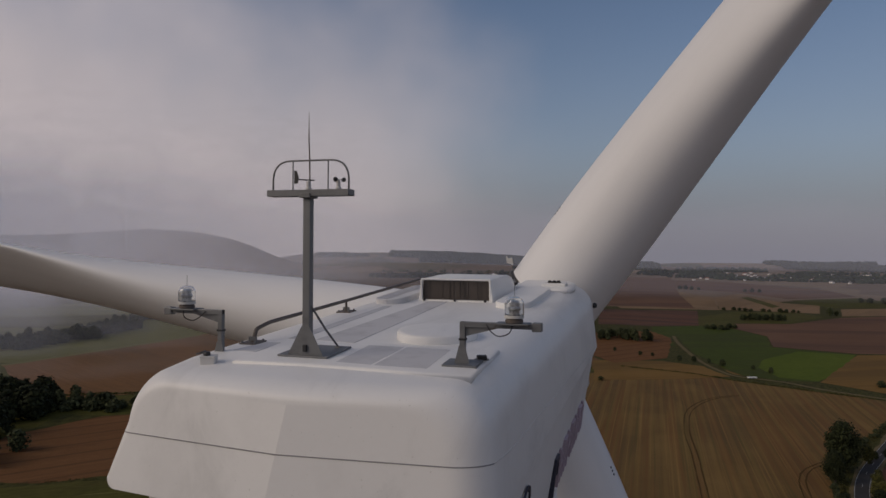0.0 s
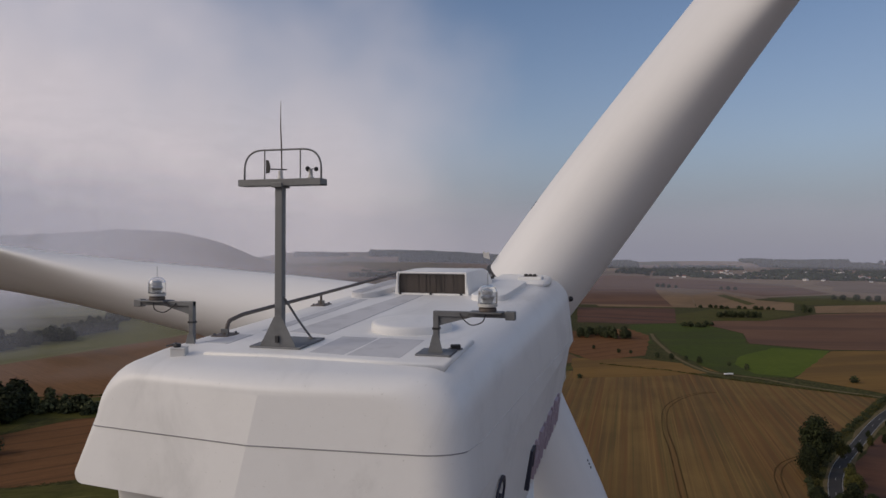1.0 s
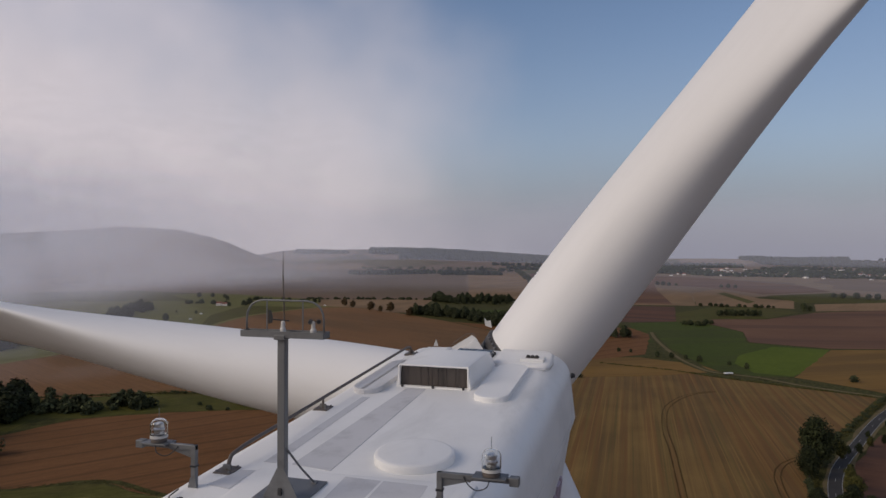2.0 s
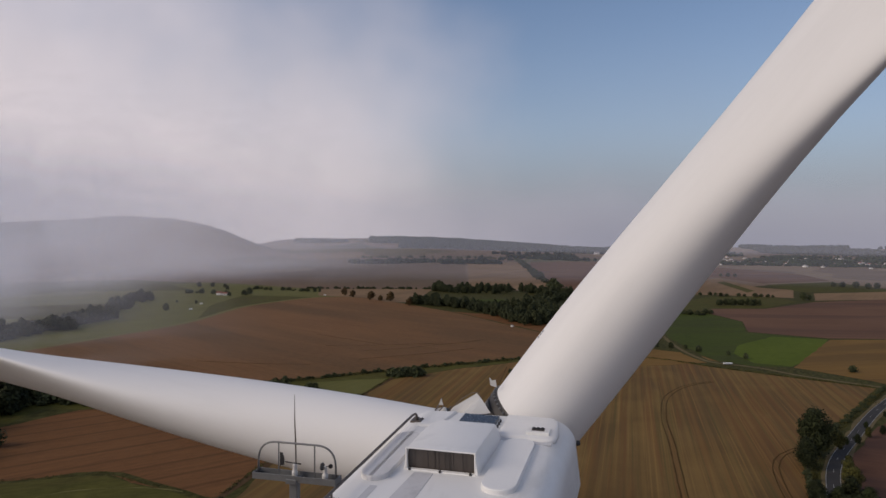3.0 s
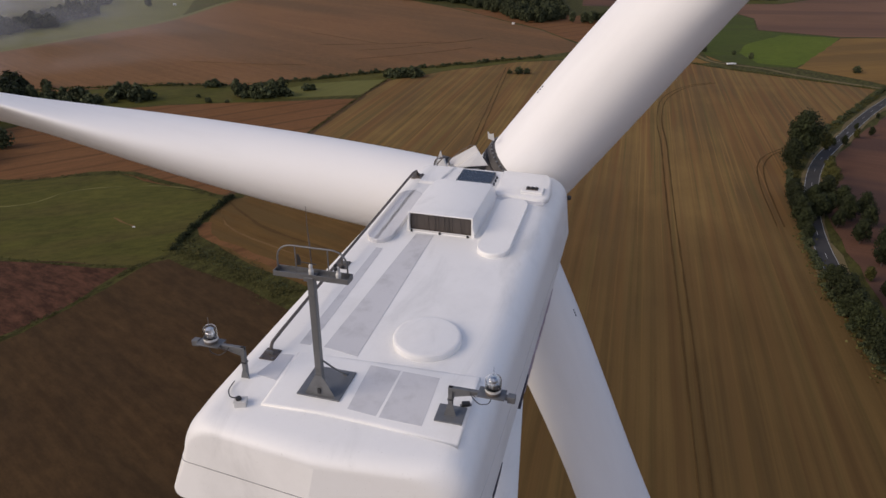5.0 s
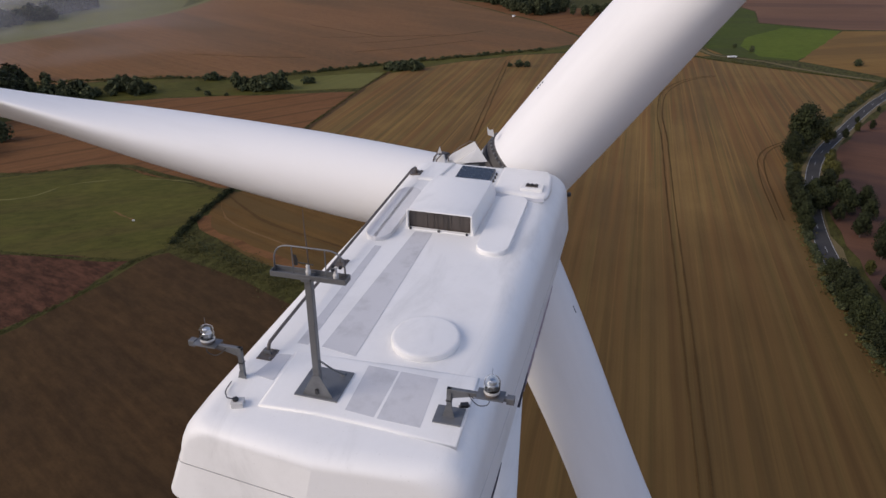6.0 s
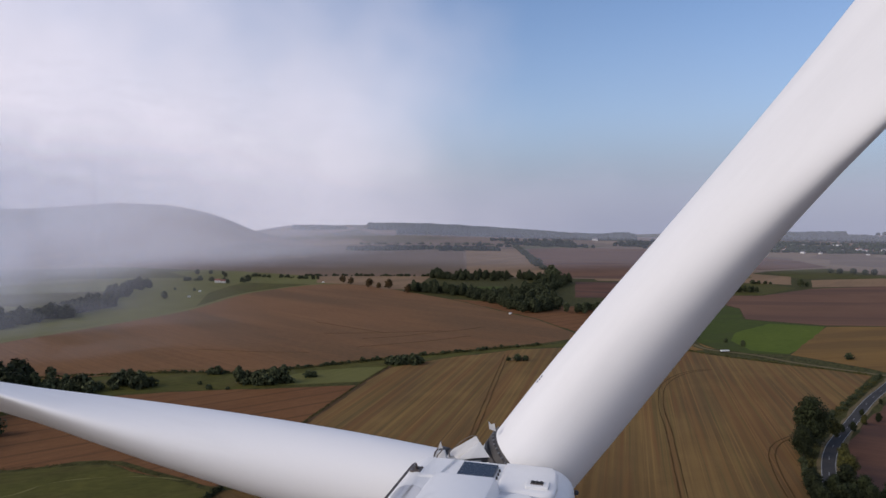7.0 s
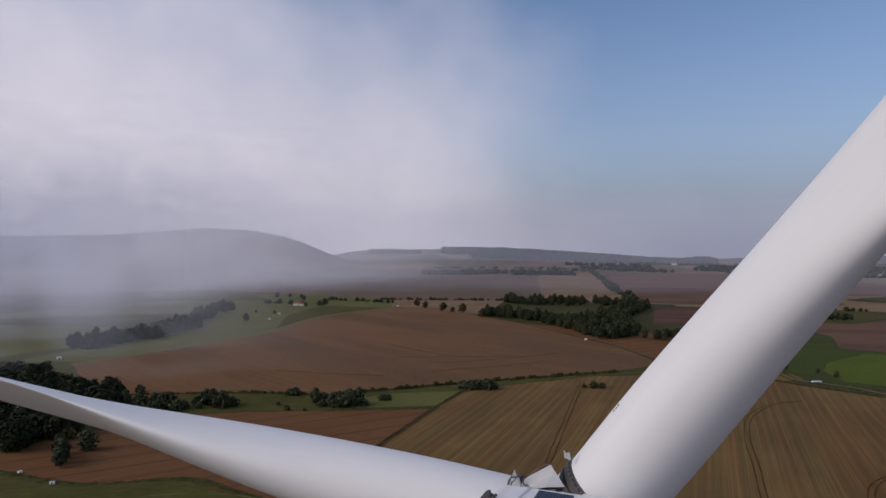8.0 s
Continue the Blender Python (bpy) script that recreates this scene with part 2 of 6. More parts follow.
STUBBLE = field_mat("stubble", (0.082, 0.044, 0.015), (0.240, 0.148, 0.053), 0.0, 0.56, 0.06, 14.0, 0.025, near_shade=(90, 290), band=(0.035, 0.60, (0.100, 0.062, 0.028)))
SOIL_A = field_mat("tilled_soil", (0.138, 0.066, 0.028), (0.230, 0.118, 0.052), -62.0, 0.45, 0.0, 14.0, 0.0045, band=(0.011, 0.75, (0.110, 0.066, 0.032)), clod=0.15)
SOIL_B = field_mat("harrowed_soil", (0.125, 0.053, 0.020), (0.190, 0.090, 0.036), 38.0, 0.45, 0.55, 16.0, clod=0.15)
SOIL_RED = field_mat("ploughed_red_soil", (0.046, 0.020, 0.011), (0.108, 0.046, 0.026), -68.0, 0.5, 0.0, 10.0, 0.15, 1.0, clod=0.75)
ROADSOIL = field_mat("rosy_bare_soil", (0.088, 0.041, 0.025), (0.150, 0.074, 0.046), -75.0, 0.4, 0.0, 10.0, 0.02, 0.5, band=(0.02, 0.8, (0.062, 0.036, 0.030)))
STUBBLE_W = field_mat("cross_drilled_stubble", (0.080, 0.041, 0.012), (0.160, 0.088, 0.027), -67.0, 0.6, 0.0, 14.0, 0.06, band=(0.12, 0.6, (0.095, 0.060, 0.022)))
SOIL_C = field_mat("brown_stubble", (0.032, 0.016, 0.007), (0.092, 0.052, 0.021), -62.0, 0.6, 0.2, 9.0, 0.05, band=(0.09, 0.55, (0.044, 0.026, 0.012)), clod=0.3)
TAN = field_mat("pale_stubble", (0.190, 0.115, 0.060), (0.265, 0.172, 0.098), 20.0, 0.3, 0.0, 14, 0.01, band=(0.02, 0.5, (0.150, 0.098, 0.055)))
GREYF = field_mat("grey_brown_field", (0.125, 0.088, 0.058), (0.160, 0.112, 0.074), 70.0, 0.25, 0.0, 14, 0.004, band=(0.008, 0.6, (0.175, 0.112, 0.074)))
PINKF = field_mat("rosy_soil", (0.125, 0.064, 0.037), (0.185, 0.100, 0.060), 75.0, 0.3, 0.0, 14, 0.008, band=(0.016, 0.7, (0.095, 0.052, 0.036)))
YELLOW = field_mat("yellow_stubble", (0.150, 0.080, 0.022), (0.225, 0.130, 0.040), 60.0, 0.4, 0.0, 14, 0.02, band=(0.03, 0.6, (0.110, 0.066, 0.024)))
MEADOW = field_mat("meadow", (0.044, 0.045, 0.009), (0.105, 0.096, 0.020), 55.0, 0.12, 0.0, 14, 0.035, band=(0.06, 0.85, (0.080, 0.062, 0.018)), clod=0.3)
CROP = field_mat("green_crop", (0.042, 0.058, 0.009), (0.068, 0.086, 0.013), 70.0, 0.2, 0.0, 14, 0.02, band=(0.03, 0.6, (0.048, 0.050, 0.016)), clod=0.2)
CROP2 = field_mat("bright_green_crop", (0.066, 0.094, 0.009), (0.100, 0.128, 0.014), 70.0, 0.2, 0.0, 14, 0.02, clod=0.2)
PASTURE = field_mat("pale_pasture", (0.095, 0.094, 0.024), (0.150, 0.138, 0.044), 15.0, 0.25, 0.0, 14, 0.02)
ROUGH = field_mat("rough_grass", (0.034, 0.036, 0.009), (0.082, 0.072, 0.020), 15.0, 0.3, 0.0, 14, 0.08, 0.8, clod=0.6)
VERGE = field_mat("dry_verge", (0.100, 0.075, 0.035), (0.170, 0.130, 0.065), 15.0, 0.3, 0.0, 14, 0.08, 0.8)
TRACKM = field_mat("bare_track", (0.060, 0.034, 0.016), (0.095, 0.055, 0.026), 0.0, 0.3, 0.0, 14, 0.1)
WHEELM = field_mat("pressed_straw", (0.060, 0.033, 0.011), (0.098, 0.055, 0.018), 0.0, 0.3, 0.0, 14, 0.06)
STRAWM = field_mat("pale_straw", (0.125, 0.071, 0.027), (0.190, 0.110, 0.044), 0.0, 0.4, 0.0, 14, 0.05)
PATHM = field_mat("worn_grass_path", (0.120, 0.110, 0.035), (0.170, 0.150, 0.055), 0.0, 0.4, 0.0, 14, 0.1)
ASPHALT = field_mat("asphalt", (0.040, 0.038, 0.038), (0.058, 0.056, 0.055), 0.0, 0.2, 0.0, 14, 0.1, 0.1)
CHALK = painted("road_paint", (0.36, 0.36, 0.35), 0.7, 0.2)


def far_ground():
    """Patchwork of far fields."""
    m, n, l, b = material("far_farmland", 0.95)
    b.inputs["Specular IOR Level"].default_value = 0.1
    tcx = n.new("ShaderNodeTexCoord")
    mp = n.new("ShaderNodeMapping")
    mp.inputs["Scale"].default_value = (0.0042, 0.0020, 0.0)
    mp.inputs["Rotation"].default_value = (0, 0, 0.5)
    l.new(tcx.outputs["Object"], mp.inputs[0])
    v = n.new("ShaderNodeTexVoronoi")
    v.distance = "CHEBYCHEV"
    v.inputs["Scale"].default_value = 1.0
    l.new(mp.outputs[0], v.inputs["Vector"])
    s = n.new("ShaderNodeSeparateColor")
    l.new(v.outputs["Color"], s.inputs[0])
    c = ramp(n, l, s.outputs[0], [(0.0, (0.17, 0.115, 0.080)), (0.25, (0.24, 0.170, 0.110)), (0.45, (0.14, 0.100, 0.075)), (0.62, (0.075, 0.085, 0.035)), (0.75, (0.20, 0.130, 0.095)), (1.0, (0.26, 0.190, 0.125))])
    g = noise_node(n, l, 0.01, 6, 0.6)
    c = blend(n, l, 0.35, c, ramp(n, l, g, [(0.3, (0.09, 0.065, 0.045)), (0.7, (0.24, 0.17, 0.115))]))
    l.new(c, b.inputs["Base Color"])
    return m


FARLAND = far_ground()


def foliage(name, lo, hi):
    m, n, l, b = material(name, 0.85)
    b.inputs["Specular IOR Level"].default_value = 0.2
    g = n.new("ShaderNodeNewGeometry")
    info = n.new("ShaderNodeObjectInfo")
    c = ramp(n, l, g.outputs["Random Per Island"], [(0.0, lo), (0.75, hi), (1.0, tuple(v * 1.35 for v in hi))])
    shade = n.new("ShaderNodeMapRange")
    l.new(info.outputs["Random"], shade.inputs[0])
    shade.inputs[3].default_value, shade.inputs[4].default_value = 0.75, 1.25
    v = n.new("ShaderNodeVectorMath")
    v.operation = "SCALE"
    l.new(c, v.inputs[0])
    l.new(shade.outputs[0], v.inputs["Scale"])
    l.new(v.outputs[0], b.inputs["Base Color"])
    return m


LEAF = foliage("summer_leaves", (0.011, 0.015, 0.006), (0.027, 0.033, 0.012))
TUFT = foliage("grass_tufts", (0.050, 0.050, 0.014), (0.084, 0.076, 0.024))
LEAF_F = foliage("field_tree_leaves", (0.024, 0.032, 0.016), (0.058, 0.066, 0.030))
LEAF_Y = foliage("yellowing_leaves", (0.028, 0.031, 0.009), (0.068, 0.064, 0.017))
LEAF_R = foliage("reddish_leaves", (0.050, 0.035, 0.014), (0.105, 0.065, 0.028))
BARK = painted("bark", (0.09, 0.07, 0.055), 0.9, 0.2, scale=2)
FORESTM = foliage("far_forest", (0.014, 0.021, 0.012), (0.028, 0.038, 0.020))
WALLM = painted("pale_render", (0.84, 0.82, 0.78), 0.8, 0.08)
ROOFM = painted("clay_roof", (0.26, 0.10, 0.07), 0.8, 0.15)
ROOFG = painted("grey_roof", (0.16, 0.15, 0.15), 0.8, 0.15)
PANEM = painted("dark_window", (0.03, 0.035, 0.04), 0.2, 0.1)


# ---------- mesh helpers ----------
def part(name, bm, mat, parent=None, label="", smooth=False, matrix=None):
    me = bpy.data.meshes.new(name)
    bmesh.ops.recalc_face_normals(bm, faces=bm.faces)
    bm.to_mesh(me)
    bm.free()
    me.materials.append(mat)
    if smooth:
        me.polygons.foreach_set("use_smooth", [True] * len(me.polygons))
    ob = new(name, me)
    if parent is not None:
        ob.parent = parent
    if matrix is not None:
        ob.matrix_basis = matrix
    if label:
        tagged(ob, label)
    return ob


def empty(name, m, label, category, group="", kind=""):
    ob = new(name)
    ob.empty_display_size = 0.2
    ob.matrix_basis = m
    return tagged(ob, label, category, group, kind)


def add_box(bm, lo, hi, bevel=0.0, m=None):
    g = bmesh.ops.create_cube(bm, size=1.0)
    vs = g["verts"]
    lo, hi = Vector(lo), Vector(hi)
    for v in vs:
        v.co = Vector([lo[i] + (v.co[i] + 0.5) * (hi[i] - lo[i]) for i in range(3)])
    if bevel:
        es = list({e for v in vs for e in v.link_edges})
        r = bmesh.ops.bevel(bm, geom=es, offset=bevel, segments=2, affect="EDGES", profile=0.5)
        vs = list({v for f in r["faces"] for v in f.verts} | {v for v in vs if v.is_valid})
    if m is not None:
        bmesh.ops.transform(bm, matrix=m, verts=vs)
    return bm


def box(lo, hi, bevel=0.0, m=None):
    return add_box(bmesh.new(), lo, hi, bevel, m)


def add_lathe(bm, prof, seg=24, m=None, cap=True):
    """A turned shape round z from (radius, height) rows."""
    rings = []
    for r, z in prof:
        rings.append([bm.verts.new((r * math.cos(2 * math.pi * i / seg), r * math.sin(2 * math.pi * i / seg), z)) for i in range(seg)])
    for a, b in zip(rings, rings[1:]):
        for i in range(seg):
            j = (i + 1) % seg
            bm.faces.new((a[i], a[j], b[j], b[i]))
    if cap:
        bm.faces.new(rings[0][::-1])
        bm.faces.new(rings[-1])
    if m is not None:
        bmesh.ops.transform(bm, matrix=m, verts=[v for r in rings for v in r])
    return bm


def lathe(prof, seg=24, m=None, cap=True):
    return add_lathe(bmesh.new(), prof, seg, m, cap)


def add_tube(bm, pts, r, seg=10):
    pts = [Vector(p) for p in pts]
    rings = []
    up0 = Vector((0.13, 0.27, 0.95))
    for i, p in enumerate(pts):
        d = (pts[min(i + 1, len(pts) - 1)] - pts[max(i - 1, 0)]).normalized()
        if abs(d.dot(up0.normalized())) > 0.96:
            a = d.cross(Vector((1, 0.1, 0))).normalized()
        else:
            a = d.cross(up0).normalized()
        b = d.cross(a)
        rr = r[i] if isinstance(r, (list, tuple)) else r
        rings.append([bm.verts.new(p + rr * (a * math.cos(2 * math.pi * k / seg) + b * math.sin(2 * math.pi * k / seg))) for k in range(seg)])
    for a, b in zip(rings, rings[1:]):
        off = min(range(seg), key=lambda k: (b[k].co - a[0].co).length)
        for i in range(seg):
            j = (i + 1) % seg
            bm.faces.new((a[i], a[j], b[(j + off) % seg], b[(i + off) % seg]))
    bm.faces.new(rings[0][::-1])
    bm.faces.new(rings[-1])
    return bm


def tube(pts, r, seg=10):
    return add_tube(bmesh.new(), pts, r, seg)


def rounded(pts, rad, n=5):
    """A polyline with its corners rounded."""
    pts = [Vector(p) for p in pts]
    out = [pts[0]]
    for a, b, c in zip(pts, pts[1:], pts[2:]):
        p, q = b + (a - b).normalized() * rad, b + (c - b).normalized() * rad
        for k in range(n + 1):
            t = k / n
            out.append(p * (1 - t) ** 2 + b * 2 * t * (1 - t) + q * t * t)
    out.append(pts[-1])
    return out


def add_prism(bm, outline, z0, z1, inset=0.0, drop=0.0):
    """An upright prism from an outline in x, y; with inset the top edge is rounded in."""
    rows = [[(x, y, z0) for x, y in outline], [(x, y, z1 - drop) for x, y in outline]]
    if inset:
        cx = sum(p[0] for p in outline) / len(outline)
        cy = sum(p[1] for p in outline) / len(outline)
        for f, d in ((0.35, 0.35), (1.0, 0.0)):
            rows.append([])
            for x, y in outline:
                v = Vector((cx - x, cy - y))
                v = v.normalized() * inset * f
                rows[-1].append((x + v.x, y + v.y, z1 - drop * d))
    rings = [[bm.verts.new(p) for p in row] for row in rows]
    k = len(outline)
    for a, b in zip(rings, rings[1:]):
        for i in range(k):
            j = (i + 1) % k
            bm.faces.new((a[i], a[j], b[j], b[i]))
    bm.faces.new(rings[0][::-1])
    bm.faces.new(rings[-1])
    return bm


def stadium(x0, x1, y0, y1, r, n=8):
    out = []
    for cx, cy, a0 in ((x1 - r, y1 - r, 0), (x0 + r, y1 - r, 90), (x0 + r, y0 + r, 180), (x1 - r, y0 + r, 270)):
        for k in range(n + 1):
            a = radians(a0 + 90 * k / n)
            out.append((cx + r * math.cos(a), cy + r * math.sin(a)))
    return out


# ---------- the land ----------
def bell(v, mid, half):
    return math.exp(-(((v - mid) / half) ** 2))


def step(v, a, b):
    t = min(1.0, max(0.0, (v - a) / (b - a)))
    return t * t * (3 - 2 * t)


def land(x, y):
    """Height of the ground: level round the turbine, hills along the horizon."""
    r, az = math.hypot(x, y), math.degrees(math.atan2(x, y))
    if r < 1500:
        return 0.0
    # foggy hill in the north-west
    prof = np.interp(az, (-110, -75, -47, -43, -40, -36.3, -34, -32, -30.5, -28, -25), (90, 118, 134, 144, 156, 148, 128, 98, 60, 22, 0))
    h = float(prof) * bell(r, 2850, 520)
    crest = 66 + 7 * noise.noise(Vector((az * 0.22, 1.7, 0))) + 4 * noise.noise(Vector((az * 0.7, 4.7, 0)))
    h = max(h, crest * step(az, -33, -27) * (1 - step(az, -19, 1)) * bell(r, 4000, 700))
    h = max(h, (20 + 5 * noise.noise(Vector((az * 0.3, 8.1, 0)))) * step(az, -4, 4) * bell(r, 4350, 500))
    n1 = noise.noise(Vector((x * 0.0016, y * 0.0016, 3.1)))
    return h * (1 + 0.10 * n1) * step(r, 1500, 2000)


def ground_sheet():
    bm = bmesh.new()
    radii = [0, 40, 90, 160, 260, 400, 600, 900, 1200, 1500, 1700, 1900, 2100, 2300, 2500, 2700, 2900, 3100, 3300, 3500, 3700, 3900, 4100, 4300, 4500, 4700, 4850, 4950]
    seg = 288
    centre = bm.verts.new((0, 0, 0))
    prev = None
    for r in radii[1:]:
        ring = []
        for i in range(seg):
            a = 2 * math.pi * i / seg
            x, y = r * math.sin(a), r * math.cos(a)
            ring.append(bm.verts.new((x, y, land(x, y))))
        for i in range(seg):
            j = (i + 1) % seg
            if prev is None:
                bm.faces.new((centre, ring[j], ring[i]))
            else:
                bm.faces.new((prev[i], prev[j], ring[j], ring[i]))
        prev = ring
    ob = part("ground", bm, FARLAND, smooth=True)
    return tagged(ob, "open rolling farmland, a patchwork of brown and tan fields", "ground", kind="structure")


ground_sheet()
LIFT = [0.02]


def field(name, outline, mat, label, category="field", grow=0.0):
    """A field as a thin sheet of its own soil on the ground."""
    LIFT[0] += 0.002
    bm = bmesh.new()
    rnd = random.Random(len(outline) * 7 + int(abs(outline[0][0])))
    pts = []
    for (x0, y0), (x1, y1) in zip(outline, outline[1:] + outline[:1]):
        n = max(1, int(math.hypot(x1 - x0, y1 - y0) / 9))
        for k in range(n):
            t = k / n
            j = 0.9 if k else 0.0
            pts.append((x0 + (x1 - x0) * t + rnd.uniform(-j, j), y0 + (y1 - y0) * t + rnd.uniform(-j, j)))
    top = [bm.verts.new((x, y, LIFT[0])) for x, y in pts]
    low = [bm.verts.new((x, y, -0.2)) for x, y in pts]
    bm.faces.new(top)
    for i in range(len(top)):
        j = (i + 1) % len(top)
        bm.faces.new((low[i], low[j], top[j], top[i]))
    bmesh.ops.triangulate(bm, faces=[f for f in bm.faces if len(f.verts) > 4])
    return tagged(part(name, bm, mat), label, category, kind="structure")


def ribbon(name, pts, width, mat, label, category, z=None, kind="structure", rag=0.0):
    if z is None:
        LIFT[0] += 0.002
        z = LIFT[0]
    bm = bmesh.new()
    rnd = random.Random(int(abs(pts[0][0] * 13 + pts[0][1])))
    v = [Vector((p[0], p[1])) for p in pts]
    fine = []
    for i in range(len(v) - 1):
        p0, p1, p2, p3 = v[max(i - 1, 0)], v[i], v[i + 1], v[min(i + 2, len(v) - 1)]
        n = max(2, int((p2 - p1).length / 8))
        for k in range(n):
            t = k / n
            fine.append(0.5 * ((2 * p1) + (p2 - p0) * t + (2 * p0 - 5 * p1 + 4 * p2 - p3) * t * t + (3 * p1 - p0 - 3 * p2 + p3) * t ** 3))
    fine.append(v[-1])
    rows = []
    for i, p in enumerate(fine):
        d = (fine[min(i + 1, len(fine) - 1)] - fine[max(i - 1, 0)]).normalized()
        nrm = Vector((d.y, -d.x))
        a, b = p - nrm * (width / 2 + rnd.uniform(-rag, rag)), p + nrm * (width / 2 + rnd.uniform(-rag, rag))
        rows.append([bm.verts.new((q.x, q.y, h)) for q in (a, b) for h in (z, -0.2)])
    for r0, r1 in zip(rows, rows[1:]):
        bm.faces.new((r0[0], r0[2], r1[2], r1[0]))
        bm.faces.new((r0[0], r1[0], r1[1], r0[1]))
        bm.faces.new((r0[2], r0[3], r1[3], r1[2]))
    return tagged(part(name, bm, mat), label, category, kind=kind), fine


# rough grass under and between the near fields
field("field_margin", [(-480, 60), (-455, 400), (-440, 930), (-300, 1120), (60, 1150), (300, 1450), (490, 1300), (260, 650), (190, 450), (120, 100), (-40, 60)], ROUGH, "rough grass between the fields", "verge")
# valley floor, meadows
field("field", [(-1500, 100), (-1500, 1250), (-1000, 1180), (-700, 1120), (-540, 1065), (-470, 1040), (-440, 930), (-440, 600), (-300, 300), (-240, 120), (-600, -150)], MEADOW, "misty green valley meadow", "meadow")
field("field", [(-900, 560), (-860, 900), (-640, 1000), (-560, 930), (-520, 780), (-445, 640), (-440, 540), (-460, 410), (-520, 385), (-530, 560), (-590, 700), (-640, 780)], PASTURE, "pale green pasture beside the tree belt", "meadow")
field("field", [(-1100, 250), (-1100, 480), (-620, 600), (-540, 480), (-560, 330)], PASTURE, "pale pasture under fog", "meadow")
field("field", [(-600, 150), (-470, 330), (-380, 330), (-300, 250), (-262, 170), (-300, 60)], ROUGH, "rough grass round a small wood", "meadow")
field("field", [(-690, 985), (-560, 925), (-438, 925), (-400, 950), (-450, 990), (-500, 1064), (-560, 1110), (-760, 1180), (-800, 1080)], PASTURE, "pale green pasture round the farm", "meadow")
# the broad brown field and its neighbours
field("field", [(-463, 395), (-447, 520), (-442, 622), (-470, 778), (-456, 880), (-438, 927), (-400, 942), (-360, 931), (-279, 863), (-199, 790), (-81, 650), (-30, 560), (-60, 522), (-83, 506), (-143, 446), (-178, 411), (-218, 373), (-274, 358), (-319, 326), (-354, 318)], SOIL_A, "broad brown tilled field")
field("field", [(-354, 314), (-319, 322), (-274, 354), (-218, 369), (-178, 407), (-143, 442), (-60, 512), (-20, 545), (-10, 532), (-73, 494), (-113, 452), (-143, 409), (-146, 366), (-216, 325), (-240, 316), (-276, 292), (-330, 270)], MEADOW, "narrow green meadow along a hedge", "meadow")
field("field", [(-206, 352), (-185, 387), (-146, 410), (-146, 366), (-190, 345)], PASTURE, "small yellow-green grass field", "meadow")
field("field", [(-300, 205), (-274, 290), (-238, 315), (-142, 358), (-142, 280), (-135, 198), (-194, 213), (-227, 192), (-255, 186)], SOIL_B, "brown harrowed field")
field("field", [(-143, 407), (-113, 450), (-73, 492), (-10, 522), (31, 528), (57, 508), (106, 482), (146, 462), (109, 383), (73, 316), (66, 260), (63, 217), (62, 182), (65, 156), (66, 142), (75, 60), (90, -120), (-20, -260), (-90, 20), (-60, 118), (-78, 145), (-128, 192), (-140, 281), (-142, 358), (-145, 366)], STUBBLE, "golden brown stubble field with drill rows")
field("field", [(-600, 100), (-300, 190), (-227, 190), (-192, 210), (-134, 199), (-133, 188), (-130, 167), (-126, 156), (-127, 150), (-131, 142), (-172, 137), (-260, 120), (-420, 20)], MEADOW, "green meadow with worn paths", "meadow")
field("field", [(-420, 20), (-260, 122), (-172, 137), (-131, 143), (-133, 115), (-150, 60), (-260, -60)], SOIL_RED, "red-brown ploughed field of rough clods")
field("field", [(-131, 143), (-124, 151), (-108, 145), (-79, 134), (-50, 120), (-60, -200), (-260, -80), (-160, 40), (-135, 105)], SOIL_C, "dark brown stubble field")
field("field", [(-134, 199), (-130, 168), (-112, 159), (-97, 151), (-72, 142), (-50, 130), (-40, 170), (-70, 200), (-100, 212)], STUBBLE_W, "corner of curved stubble rows")
field("field_margin", [(-133, 188), (-127, 170), (-112, 160), (-97, 152), (-82, 147), (-50, 134), (-45, 116), (-72, 130), (-94, 140), (-108, 144.5), (-118, 147), (-127, 151), (-127, 157), (-131, 168)], ROUGH, "rough green field margin", "verge")
ribbon("field_margin", [(-300, 193), (-227, 192), (-194, 213), (-160, 206), (-134, 200)], 3.5, ROUGH, "thin grassy field edge", "verge", rag=1.2)
ribbon("field_margin", [(-260, 121), (-200, 133), (-172, 137), (-150, 139), (-131, 143)], 2.0, ROUGH, "grassy edge between fields", "verge", rag=0.9)
ribbon("field_margin", [(-127, 151), (-131, 142), (-132, 129), (-134, 115), (-140, 95), (-155, 55), (-200, 0)], 2.4, ROUGH, "grassy balk between fields", "verge", rag=0.8)
ribbon("mown_row", [(-129, 178), (-124, 169), (-110, 162), (-95, 156), (-75, 148)], 3.4, SOIL_B, "bare brown row along the field edge", "straw row", rag=1.1)
ribbon("mown_row", [(-131, 190), (-122, 178), (-108, 170), (-92, 164), (-72, 157)], 0.45, STRAWM, "pale straw row along the field edge", "straw row", rag=0.6)
ribbon("mown_row", [(-131, 196), (-118, 185), (-104, 177), (-88, 171), (-68, 165)], 1.0, WHEELM, "dark gap between straw rows", "straw row", rag=0.5)
ribbon("footpath", [(-225, 165), (-205, 172), (-198, 178), (-196, 188), (-188, 196), (-175, 201), (-163, 205), (-150, 204)], 0.5, PATHM, "pale worn path over the meadow", "path", rag=0.55)
ribbon("footpath", [(-162, 173), (-157, 170.5), (-151, 168.5)], 0.7, STRAWM, "bare sandy patch in the meadow", "path", rag=0.4)
ribbon("farm_track", [(-144, 366), (-143, 330), (-141, 285), (-137, 240), (-135, 200)], 3.2, TRACKM, "dark bare farm track between fields", "track", rag=0.4)
